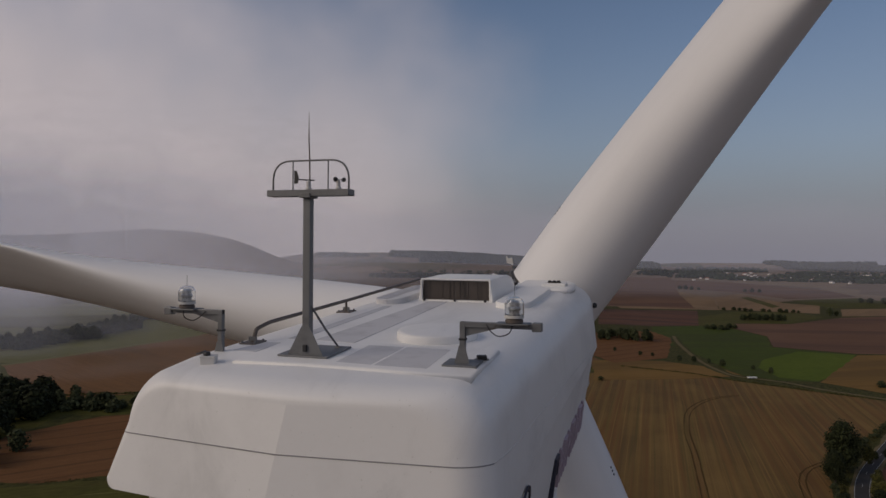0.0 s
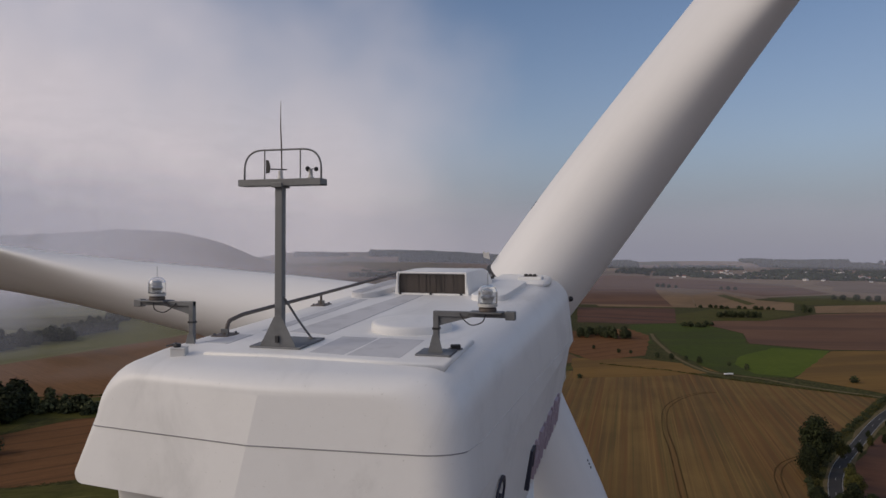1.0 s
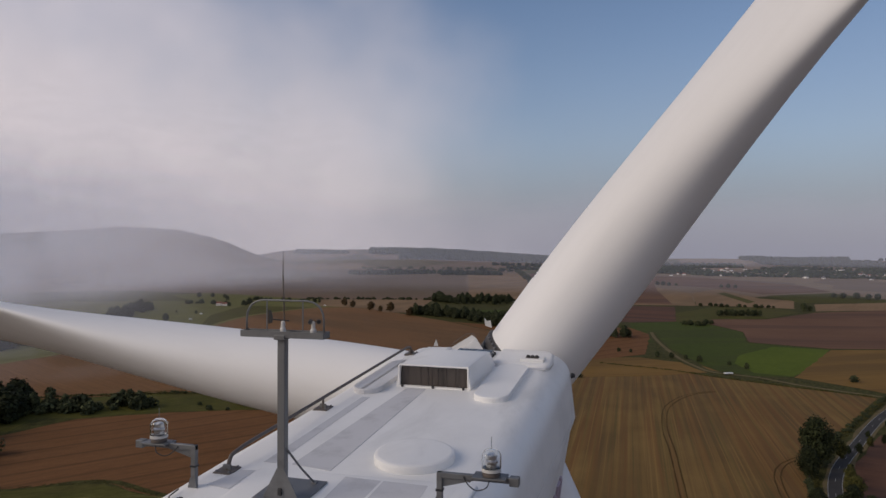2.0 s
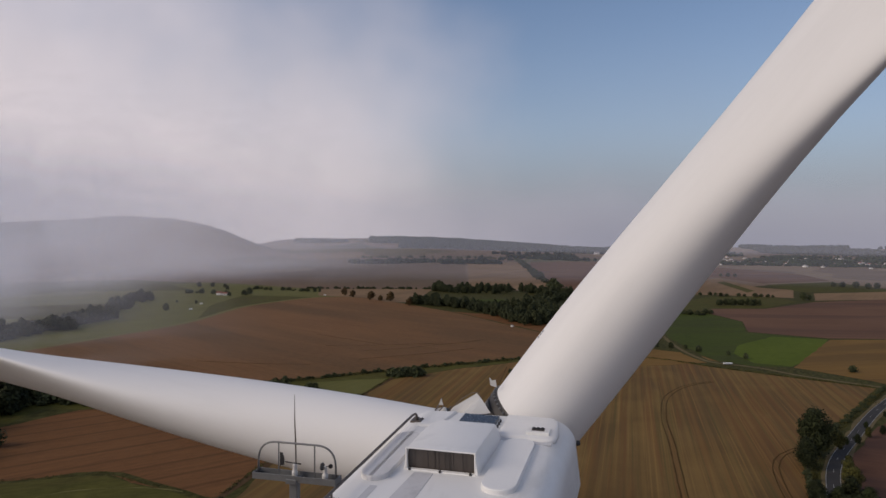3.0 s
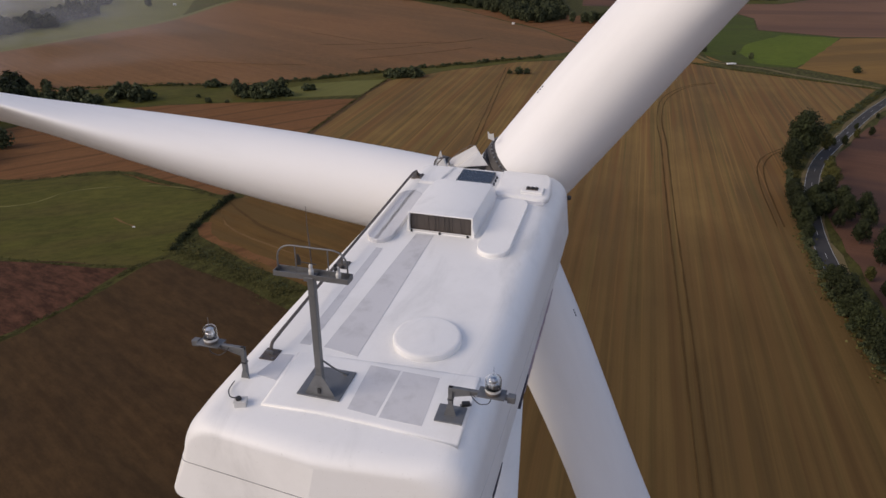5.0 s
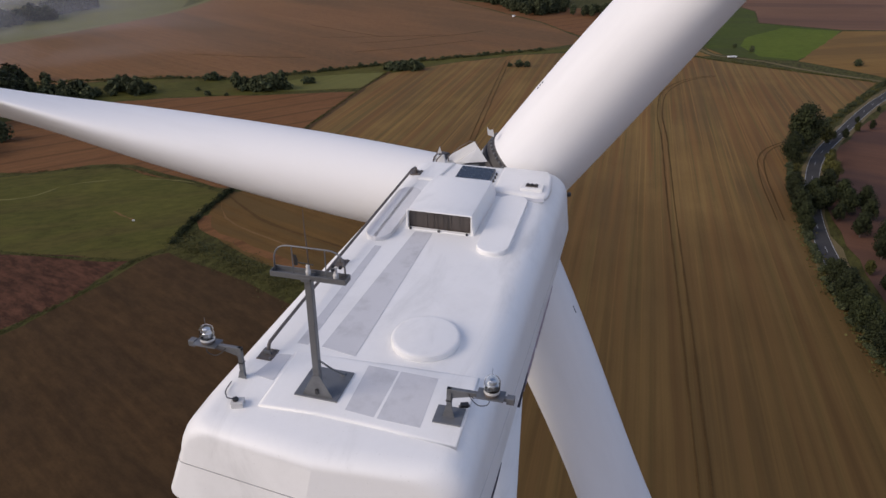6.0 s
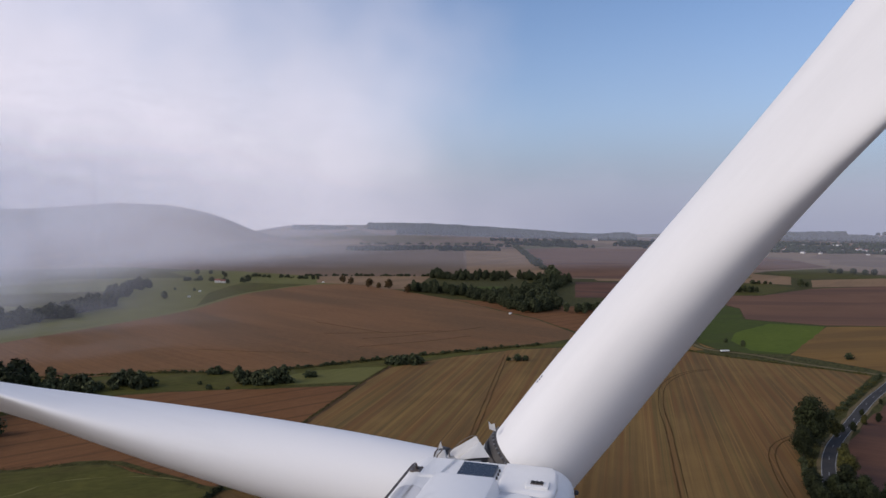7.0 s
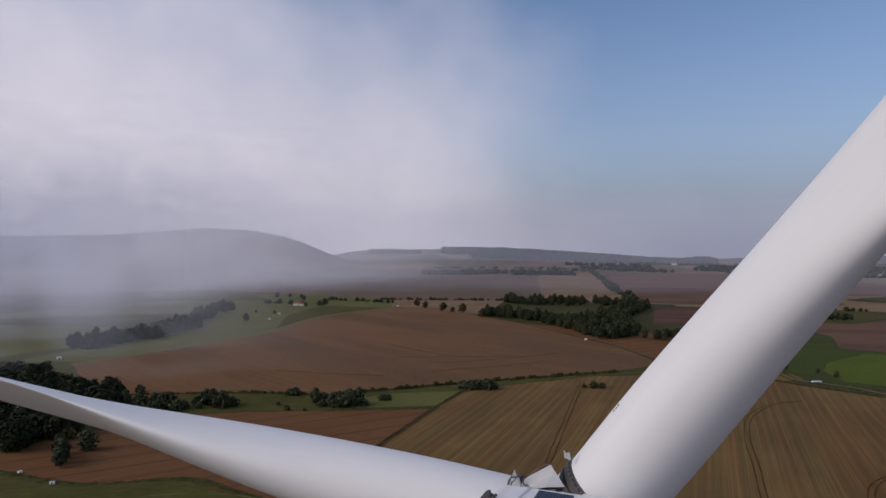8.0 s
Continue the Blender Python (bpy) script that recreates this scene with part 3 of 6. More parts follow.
ribbon("farm_track", [(-144, 412), (-144, 390), (-145, 366)], 2.5, TRACKM, "dark ditch at a field corner", "track", rag=0.3)
ribbon("field_margin", [(-354, 316), (-274, 356), (-218, 371), (-178, 409), (-143, 444), (-60, 515)], 4.0, ROUGH, "dark hedge bottom along a field", "verge", rag=1.0)
ribbon("field_margin", [(-463, 395), (-447, 520), (-442, 622), (-470, 778), (-456, 880), (-438, 927)], 7.0, PATHM, "pale grass edge of a field", "verge", rag=1.0)
# east side
field("field", [(2, 842), (55, 873), (91, 855), (117, 786), (109, 700), (173, 675), (113, 523), (86, 520), (64, 535), (54, 568), (31, 668), (4, 698)], CROP, "dark olive green crop field", "field")
field("field", [(91, 617), (128, 679), (172, 673), (134, 567), (113, 525), (89, 532), (81, 574)], CROP2, "bright green strip of a crop field", "field")
field("field", [(113, 521), (173, 672), (221, 686), (247, 681), (169, 458), (152, 484)], YELLOW, "golden yellow stubble field", "field")
field("field", [(92, 861), (119, 791), (111, 706), (175, 681), (222, 690), (276, 706), (447, 1156), (359, 1129), (248, 1053), (166, 938), (100, 918)], PINKF, "rosy brown bare field", "field")
field("field", [(62, 996), (119, 1099), (201, 1124), (229, 1055), (167, 945), (101, 925), (91, 861), (56, 879)], MEADOW, "green meadow with bushes", "meadow")
field("field", [(-76, 1076), (67, 1096), (56, 879), (1, 854), (-29, 857), (-60, 853)], ROADSOIL, "brown tilled strip beside a copse", "field")
field("field", [(-60, 1201), (16, 1743), (115, 1431), (99, 1126), (-45, 1106)], TAN, "pale tan stubble field", "field")
field("field", [(117, 1432), (180, 1582), (219, 1321), (267, 1276), (234, 1112), (152, 1133), (101, 1131)], TAN, "pale straw field in narrow strips", "field")
field("field", [(164, 1439), (182, 1477), (201, 1237), (184, 1199)], MEADOW, "narrow green strip between straw fields", "meadow")
field("field", [(-51, 2287), (214, 2150), (389, 1787), (393, 1563), (246, 1435), (183, 1613), (16, 1781)], PINKF, "rosy brown field before the village", "field")
field("field", [(244, 1398), (382, 1518), (430, 1357), (506, 1312), (271, 1237)], MEADOW, "grey green meadow beside a grove", "meadow")
field("field", [(283, 1209), (406, 1280), (488, 1263), (453, 1171), (254, 1075)], TAN, "pale straw strip", "field")
field("field", [(-43, 567), (10, 582), (53, 559), (65, 531), (26, 505), (-36, 479)], YELLOW, "brown strip between lane and stubble", "field")
field("field", [(165, 460), (300, 380), (260, 150), (110, 60), (76, 150), (74, 230), (82, 290), (110, 350), (137, 400)], ROADSOIL, "reddish brown field beside the road")
# north
field("field", [(-500, 1060), (-320, 1130), (-281, 896), (-317, 884), (-360, 935), (-450, 954)], TAN, "pale stubble strip behind a row of trees")
field("field", [(-530, 1075), (-700, 1135), (-1000, 1190), (-1500, 1300), (-1500, 2300), (-700, 2350), (-470, 2000), (-262, 1128)], GREYF, "grey-brown tilled field")
field("field", [(-258, 1130), (-462, 2000), (-560, 2420), (-350, 2420), (-290, 2000), (-198, 1520), (-106, 1150)], TAN, "tan striped stubble field")
field("field", [(-194, 1525), (-280, 1990), (-330, 2420), (60, 2420), (55, 1500), (66, 1140), (-95, 1155)], PINKF, "rosy tan field")
field("field", [(-81, 655), (-199, 794), (-120, 770), (-60, 760), (0, 800), (22, 740), (15, 600), (-25, 560)], SOIL_B, "brown field beside a wood")
field("field", [(-215, 850), (-235, 950), (-170, 970), (-150, 860)], CROP, "small green clearing beside a wood", "meadow")

# roads
ROAD = [(300, 760), (230, 610), (172, 488), (148, 439), (126, 397), (104, 349), (84, 303), (74, 265), (68, 225), (67, 190), (69.5, 165), (72, 140), (80, 100), (100, 20), (130, -150)]
ribbon("road_verge", ROAD, 8.5, VERGE, "dry grass verge along a country road", "verge", rag=1.2)
road, line = ribbon("road", ROAD, 5.2, ASPHALT, "narrow grey asphalt country road", "road")
ZR = LIFT[0] + 0.02
edge = bmesh.new()
for side in (-2.4, 2.4):
    prev = None
    for i, p in enumerate(line):
        d = (line[min(i + 1, len(line) - 1)] - line[max(i - 1, 0)]).normalized()
        c = p + Vector((d.y, -d.x)) * side
        n = Vector((d.y, -d.x)) * 0.09
        pair = [edge.verts.new((q.x, q.y, ZR)) for q in (c - n, c + n)]
        if prev:
            edge.faces.new((prev[0], prev[1], pair[1], pair[0]))
        prev = pair
part("edge_line", edge, CHALK, road, "white painted edge lines")
for k in range(2, len(line) - 2, 2):
    d = (line[k + 1] - line[k]).normalized()
    n = Vector((d.y, -d.x)) * 0.08
    a, b = line[k], line[k] + d * 4.0
    bm = bmesh.new()
    bm.faces.new([bm.verts.new((q.x, q.y, ZR)) for q in (a - n, a + n, b + n, b - n)])
    part("centre_dash", bm, CHALK, road)
LANE = [(24, 760), (27, 700), (39, 598), (52, 545), (62, 526), (88, 514), (108, 494), (131, 478), (160, 462), (220, 440)]
ribbon("lane_verge", LANE, 9.0, ROUGH, "grassy verge of a field lane", "verge", rag=1.0)
ribbon("lane", LANE, 3.4, VERGE, "pale gravel field lane", "road")
# tramlines, pressed into the stubble
TRAM = [(24, 40), (22.5, 150), (21, 227), (20, 310), (18.5, 357), (22, 404), (35, 439), (52, 456)]
for dx in (0.0, 2.4):
    ribbon("tramline", [(x + dx, y - 0.5 * dx) for x, y in TRAM], 0.45, WHEELM, "wheel track through the stubble", "wheel track", rag=0.15)
    ribbon("tramline", [(56 + dx, 225), (56 + dx, 262), (58 + dx, 290), (64 + dx, 308), (76 + dx, 324)], 0.5, WHEELM, "curved wheel track at the field corner", "wheel track", rag=0.15)
    ribbon("tramline", [(-52 + dx, 150), (-60 + dx, 250), (-72 + dx, 380), (-80 + dx, 470)], 0.4, WHEELM, "faint wheel track through the stubble", "wheel track", rag=0.15)
# darker drill dashes over the broad field
for a, b, w in (((-275, 579), (-193, 537), 1.2), ((-200, 505), (-156, 546), 0.9), ((-156, 548), (-122, 588), 1.3), ((-240, 520), (-150, 560), 0.8), ((-300, 430), (-215, 440), 0.9), ((-190, 470), (-120, 540), 0.8)):
    ribbon("drill_row", [a, ((a[0] + b[0]) / 2 + 3, (a[1] + b[1]) / 2 - 2), b], w * 0.45, WHEELM, "dark furrow in the tilled field", "furrow", rag=0.35)
ribbon("headland", [(-354, 326), (-319, 334), (-274, 366), (-218, 381), (-178, 419), (-143, 454), (-83, 514)], 3.0, STRAWM, "paler headland strip along the field edge", "headland", rag=0.8)


# ---------- trees ----------
def leaf_cloud(rnd, lumps, leaves, size, shape):
    """Many small leaves set on the lumps of a crown, as one mesh."""
    vs, fs = [], []
    for cx, cy, cz, r in lumps:
        for _ in range(leaves):
            d = Vector((rnd.gauss(0, 1), rnd.gauss(0, 1), rnd.gauss(0, 1))).normalized()
            p = Vector((cx, cy, cz)) + d * r * (0.35 + 0.95 * rnd.random() ** 0.7) * Vector((1, 1, shape)).length / math.sqrt(2 + shape * shape)
            s = size * rnd.uniform(0.6, 1.4)
            a = d.cross(Vector((rnd.gauss(0, 1), rnd.gauss(0, 1), rnd.gauss(0, 1)))).normalized()
            b = (d + Vector((rnd.uniform(-0.6, 0.6), rnd.uniform(-0.6, 0.6), rnd.uniform(-0.3, 0.9)))).normalized().cross(a).normalized()
            k = len(vs)
            vs += [p + a * s, p + b * s * 0.8 + d * s * 0.25, p - a * s, p - b * s * 0.8 - d * s * 0.1]
            fs += [(k, k + 1, k + 2, k + 3)]
    me = bpy.data.meshes.new("crown")
    me.from_pydata([tuple(v) for v in vs], [], fs)
    return me


def make_tree(seed, height, width, mat, leaves, size, lumps=16, low=0.22, label="", name="tree"):
    rnd = random.Random(seed)
    root = empty(name, Matrix(), label, "tree")
    rows, h0 = [], height * low
    for k in range(lumps):
        f = (k + 0.5) / lumps
        z = h0 + (height - h0) * (0.12 + 0.76 * f)
        prof = math.sin(math.pi * min(1, 0.18 + 0.80 * f)) ** 0.7
        a = k * 2.4 + rnd.uniform(-0.5, 0.5)
        rr = width * 0.5 * prof * rnd.uniform(0.35, 0.78)
        r = width * rnd.uniform(0.13, 0.27)
        rows.append((rr * math.cos(a), rr * math.sin(a), z, r))
    rows.append((rnd.uniform(-0.5, 0.5), 0, height - width * 0.16, width * 0.17))
    rows.append((0, 0, h0 + (height - h0) * 0.5, width * 0.33))
    bm = bmesh.new()
    add_tube(bm, [(0, 0, -0.3), (0, 0, height * 0.12), (0.1, 0.1, height * 0.4), (0, 0.1, height * 0.75)], [height * 0.028, height * 0.020, height * 0.015, height * 0.005], 7)
    for x, y, z, r in rows[: lumps : 2]:
        add_tube(bm, [(0, 0, max(height * 0.14, z - height * 0.22)), (x * 0.5, y * 0.5, z - height * 0.09), (x, y, z)], [height * 0.009, height * 0.006, height * 0.002], 5)
    part("trunk", bm, BARK, root)
    me = leaf_cloud(rnd, rows, leaves, size, 0.85)
    me.materials.append(mat)
    crown = new("crown", me)
    crown.parent = root
    return root


def lerp2(a, b, t):
    return a + (b - a) * t


PLACED = set()


def plant(proto, x, y, s=1.0, turn=None, group="", label="", squash=1.0, z=None):
    """Puts the first one of a kind in place, and copies it after that."""
    rnd = random.Random(int(x * 31 + y * 17))
    m = pose(x, y, LIFT[0] * 0 + (z if z is not None else land(x, y)) + 0.1, 0, 0, rnd.uniform(0, 360) if turn is None else turn) @ Matrix.Diagonal((s, s, s * squash, 1))
    if proto.name in PLACED:
        ob = copy_thing(proto, m)
    else:
        PLACED.add(proto.name)
        ob = proto
        ob.matrix_basis = m
    if group or label:
        tagged(ob, label, "", group)
    return ob


# roadside trees, close enough to show their leaves
T_OAK = make_tree(11, 21, 16, LEAF, 330, 0.42, 24, 0.10, "large dark green roadside tree with a dense rounded crown")
T_ASH = make_tree(12, 15, 10, LEAF, 260, 0.38, 18, 0.12, "dark green roadside tree with an uneven crown")
T_YEL = make_tree(13, 11, 7, LEAF_Y, 240, 0.32, 14, 0.10, "slim roadside tree with yellowing leaves")
RG = "trees along the road"
plant(T_OAK, 77, 308, 0.95, group=RG)
plant(T_OAK, 71, 291, 0.60, group=RG, label="smaller dark roadside tree at the foot of a large one")
for x, y, s in ((90, 322, 0.62), (108, 345, 0.55), (85, 290, 0.75), (82, 279, 0.9), (81, 268, 1.0), (78, 259, 0.85), (70, 276, 0.42), (67, 262, 0.40), (75, 190, 0.5), (63.5, 233, 0.5)):
    plant(T_YEL, x, y, s * 1.15, group=RG)
for x, y, s in ((75, 251, 0.70), (80, 247, 0.85), (86, 243, 0.80), (74, 240, 0.75), (79, 236, 0.90), (85, 232, 0.75), (75, 229, 0.60), (64.5, 249, 0.45), (64, 240, 0.55), (64, 226, 0.45), (79, 217, 0.80), (84, 210, 0.90), (81, 201, 0.75), (90, 222, 0.7), (64, 171, 0.40), (64.5, 162, 0.45), (77, 180, 0.60), (82, 174, 0.85), (78, 163, 0.80), (76, 152, 0.70), (84, 146, 0.95), (79, 137, 0.85), (86, 126, 0.95), (84, 112, 0.9), (92, 104, 0.9), (65.5, 259, 0.55), (65, 252, 0.78), (64.3, 245, 0.85), (64, 238, 0.80), (63.8, 231, 0.88), (63.6, 224, 0.74), (63.8, 217, 0.52), (70, 246, 0.80), (70, 236, 0.85), (64, 187, 0.50), (64.3, 180, 0.76), (64.8, 173, 0.86), (65.3, 166, 0.80), (65.8, 158, 0.88), (66.4, 150, 0.85), (67.4, 143, 0.90), (68.6, 136, 0.85), (70.5, 129, 0.90), (73, 121, 0.86), (75.5, 113, 0.90), (78, 105, 0.90), (81, 96, 0.9), (112, 362, 0.32), (128, 388, 0.28), (100, 332, 0.45), (116, 352, 0.42), (95, 330, 0.35)):
    plant(T_ASH, x, y, s, group=RG)
# distant trees and bushes
F_ROUND = make_tree(21, 11, 10.5, LEAF_F, 48, 0.82, 14, 0.08, "round dark green field tree")
F_TALL = make_tree(22, 15, 9.5, LEAF_F, 46, 0.88, 15, 0.03, "tall dark green tree of a small wood")
F_AUT = make_tree(23, 11, 10, LEAF_R, 26, 1.2, 13, 0.16, "round roadside tree turning reddish brown")
F_WIDE = make_tree(26, 12, 13, LEAF_F, 46, 0.92, 15, 0.0, "broad dark green tree with an uneven crown")
F_LOW = make_tree(27, 8, 9, LEAF_Y, 34, 0.9, 11, 0.0, "low yellowish tree at the wood edge")
F_BUSH = make_tree(24, 5, 7, LEAF_F, 21, 0.76, 9, 0.0, "low dark green bush in the field", "bush")
tagged(F_BUSH, category="bush")
ROW = [(-412, 963), (-389, 941), (-348, 907), (-330, 896), (-316, 899), (-273, 849)]
for i, (x, y) in enumerate(ROW):
    plant(F_AUT, x, y, (1.0, 0.9, 1.1, 0.7, 1.15, 0.9)[i], group="tree row beyond the broad field")
for i, (x, y) in enumerate([(-481, 1007), (-472, 1005), (-508, 1033), (-526, 1028), (-544, 1023), (-563, 1017), (-590, 1033), (-620, 940), (-642, 937), (-655, 930), (-583, 925), (-570, 905)]):
    plant(F_ROUND, x, y, 0.66 * (1.0, 1.2, 0.7, 0.6, 0.8, 0.9, 1.0, 0.9, 1.1, 1.2, 1.0, 0.9)[i], group="trees round the farm")
plant(F_ROUND, -558, 941, 1.45, group="trees round the farm", label="big rounded tree beside the farm")
for x, y, s in ((-531, 706, 1.25), (-549, 792, 0.6), (-583, 798, 0.5), (-691, 882, 0.9), (-640, 1010, 1.0), (-700, 1060, 1.0), (-720, 1050, 1.2), (-670, 1050, 0.9)):
    plant(F_ROUND, x, y, s, group="scattered meadow trees")
rnd = random.Random(5)
BELT = [(-512, 462), (-516, 500), (-516, 527), (-512, 549), (-536, 596), (-528, 615), (-575, 683), (-622, 772), (-640, 830)]
belt = []
for (x0, y0), (x1, y1) in zip(BELT, BELT[1:]):
    for k in range(22):
        t = rnd.random()
        belt.append((x0 + (x1 - x0) * t - rnd.uniform(0, 34), y0 + (y1 - y0) * t + rnd.uniform(-6, 6), rnd.uniform(0.5, 0.95)))
for x, y, s in ((-212, 343, 0.7), (-207, 344, 0.8), (-202, 343, 0.75), (-197, 344, 0.85), (-192, 348, 1.05), (-188, 351, 1.1), (-204, 349, 0.7), (-273, 322, 0.95), (-268, 322, 1.0), (-262, 322, 0.95), (-258, 320, 0.85), (-296, 305, 0.9), (-290, 304, 0.8), (-284, 309, 0.7), (-303, 301, 1.0), (-310, 298, 1.1), (-316, 294, 1.25)):
    plant(F_TALL, x, y, s * 0.95, group="meadow hedge trees")
for x, y, s in ((-147, 418, 1.0), (-142, 419, 1.1), (-137, 420, 1.1), (-132, 421, 1.0), (-128, 423, 0.8), (-181, 368, 0.8), (-178, 370, 0.7), (-237, 361, 1.0), (-241, 360, 0.8), (-220, 326, 0.55), (-210, 328, 0.35), (-278, 309, 0.9), (-270, 312, 0.7), (-167, 420, 0.6), (-68, 450, 0.9), (-63, 452, 0.7), (-74, 449, 0.5), (-224, 330, 0.3), (-232, 335, 0.4), (-330, 330, 0.7), (-335, 334, 0.9)):
    plant(F_BUSH, x, y, s, group="bushes between the fields")
for x, y, s in ((-29, 628, 0.45), (-7, 609, 0.5), (3, 607, 0.42), (24, 590, 0.62), (35, 587, 0.62), (46, 583, 0.5), (55, 571, 0.72), (76, 563, 0.45), (86, 548, 0.62)):
    plant(F_ROUND, x, y, s, group="trees along the field lane")
for k in range(22):
    plant(F_ROUND if k % 3 else F_TALL, -58 + 60 * rnd.random(), 703 + 34 * rnd.random() ** 2, rnd.uniform(0.95, 1.35), group="copse beside the green field")
for x, y, s in ((355, 1386, 1.5), (366, 1372, 1.7), (385, 1362, 2.0), (400, 1349, 1.8), (415, 1352, 1.9), (440, 1340, 1.7), (470, 1345, 2.0), (63, 1709, 1.6), (75, 1700, 1.8), (88, 1692, 1.5), (103, 1686, 1.2), (196, 1650, 1.3), (210, 1645, 1.6), (225, 1643, 1.4)):
    plant(F_ROUND, x, y, s, squash=0.75, group="groves before the village")
plant(F_WIDE, -340, 300, 0.9, group="trees at the wood edge")
plant(F_WIDE, -262, 228, 0.8, group="trees at the wood edge")
for x, y, s in ((-330, 272, 0.9), (-300, 246, 0.7), (-285, 238, 0.8), (-318, 262, 0.6)):
    plant(F_LOW, x, y, s, group="trees at the wood edge")
plant(F_ROUND, 240, 1081, 1.55, label="big lone tree among pale fields", group="field trees")
plant(F_ROUND, 249, 1084, 1.0, group="field trees")
for k in range(16):
    plant(F_TALL, 112 + 52 * k / 15 + rnd.uniform(-2, 2), 966 + 12 * k / 15 + rnd.uniform(-4, 4), rnd.uniform(0.75, 0.95), group="copse in a straight strip")
for x, y, s in ((106, 1125, 0.8), (121, 1130, 0.9), (128, 1127, 0.8), (134, 1111, 1.0), (142, 1113, 0.8), (160, 1119, 0.9), (168, 1117, 0.7), (182, 1111, 1.1), (190, 1114, 0.9), (200, 1117, 0.8), (207, 1118, 0.6), (63, 846, 0.9), (69, 842, 1.1), (78, 838, 1.0), (84, 840, 0.7), (88, 863, 1.0), (94, 860, 0.8), (-31, 480, 0.5), (148, 514, 0.8)):
    plant(F_BUSH, x, y, s * 1.1, group="bushes in the eastern meadow")
WOOD = [(-272, 880), (-240, 860), (-205, 846), (-170, 815), (-140, 780), (-112, 735), (-90, 700), (-80, 745), (-95, 800), (-100, 860), (-120, 930), (-100, 1000), (-92, 1060), (-150, 1085), (-220, 1110), (-300, 1105), (-280, 1060), (-200, 1060)]
grove, dark = [], []
for (x0, y0), (x1, y1) in zip(WOOD, WOOD[1:]):
    for k in range(20):
        t = rnd.random()
        grove.append((x0 + (x1 - x0) * t + rnd.uniform(-16, 16), y0 + (y1 - y0) * t + rnd.uniform(-9, 9), rnd.uniform(0.6, 1.0)))
for k in range(110):
    t, u = rnd.random(), rnd.random() ** 0.7
    grove.append((lerp2(lerp2(-185, -88, t), -95, 1 - u) + rnd.uniform(-8, 8), lerp2(lerp2(850, 725, t), 960, 1 - u) + rnd.uniform(-8, 8), rnd.uniform(0.45, 0.75)))
for k in range(190):
    t, u = rnd.random(), rnd.random()
    dark.append((lerp2(lerp2(-470, -292, t), lerp2(-440, -300, t), u) + rnd.uniform(-7, 7), lerp2(lerp2(262, 216, t), lerp2(338, 288, t), u) + rnd.uniform(-7, 7), rnd.uniform(0.8, 1.25)))
for x, y, s in ((-268, 218, 0.9), (-262, 214, 0.9), (-256, 210, 1.0), (-252, 205, 0.8), (-275, 225, 0.6)):
    plant(F_TALL, x, y, s, group="trees beside the garden")



def wood_mass(name, proto, places, label, mat=LEAF_F):
    """A dense wood: many whole trees joined into one mesh."""
    kinds = []
    for tree in proto if isinstance(proto, tuple) else (proto,):
        crown = next(o for o in tree.children if o.name.startswith("crown")).data
        kinds.append((np.array([v.co for v in crown.vertices]), np.array([tuple(p.vertices) for p in crown.polygons])))
    vs, fs, k = [], [], 0
    rnd4 = random.Random(len(places))
    for x, y, s in places:
        base, quads = rnd4.choice(kinds)
        a, h = rnd4.uniform(0, 6.28), rnd4.uniform(0.85, 1.15)
        rot = np.array([[math.cos(a), -math.sin(a), 0], [math.sin(a), math.cos(a), 0], [0, 0, h]])
        vs.append(base @ rot.T * s + (x, y, 0.0))
        fs.append(quads + k)
        k += len(base)
    me = bpy.data.meshes.new(name)
    me.from_pydata(np.concatenate(vs).tolist(), [], np.concatenate(fs).tolist())
    me.materials.append(mat)
    return tagged(new(name, me), label, "wood", kind="stuff")


# ---------- far woods, one mesh of many crowns ----------
def far_wood(name, spots, label):
    vs, fs = [], []
    rnd2 = random.Random(len(spots))
    for x, y, r, h in spots:
        z0, k = land(x, y) - 1, len(vs)
        n = 5
        for zz, rr in ((0, 0.8), (0.55, 1.0), (0.85, 0.6)):
            for i in range(n):
                a = 2 * math.pi * i / n + rnd2.uniform(-0.3, 0.3)
                q = r * rr * rnd2.uniform(0.8, 1.2)
                vs.append((x + q * math.cos(a), y + q * math.sin(a), z0 + h * zz * rnd2.uniform(0.9, 1.1)))
        vs.append((x, y, z0 + h))
        for ring in (0, 1):
            for i in range(n):
                j = (i + 1) % n
                fs.append((k + ring * n + i, k + ring * n + j, k + ring * n + n + j, k + ring * n + n + i))
        for i in range(n):
            fs.append((k + 2 * n + i, k + 2 * n + (i + 1) % n, k + 3 * n))
    me = bpy.data.meshes.new(name)
    me.from_pydata(vs, [], fs)
    me.materials.append(FORESTM)
    return tagged(new(name, me), label, "forest", kind="stuff")


def spots(count, az0, az1, r0, r1, size, seed, thin=None):
    rnd3, out3 = random.Random(seed), []
    while len(out3) < count:
        a, r = radians(rnd3.uniform(az0, az1)), rnd3.uniform(r0, r1)
        x, y = r * math.sin(a), r * math.cos(a)
        if thin and noise.noise(Vector((x * thin, y * thin, seed))) < 0.0:
            continue
        out3.append((x, y, size * rnd3.uniform(0.6, 1.3), size * rnd3.uniform(1.1, 2.0)))
    return out3


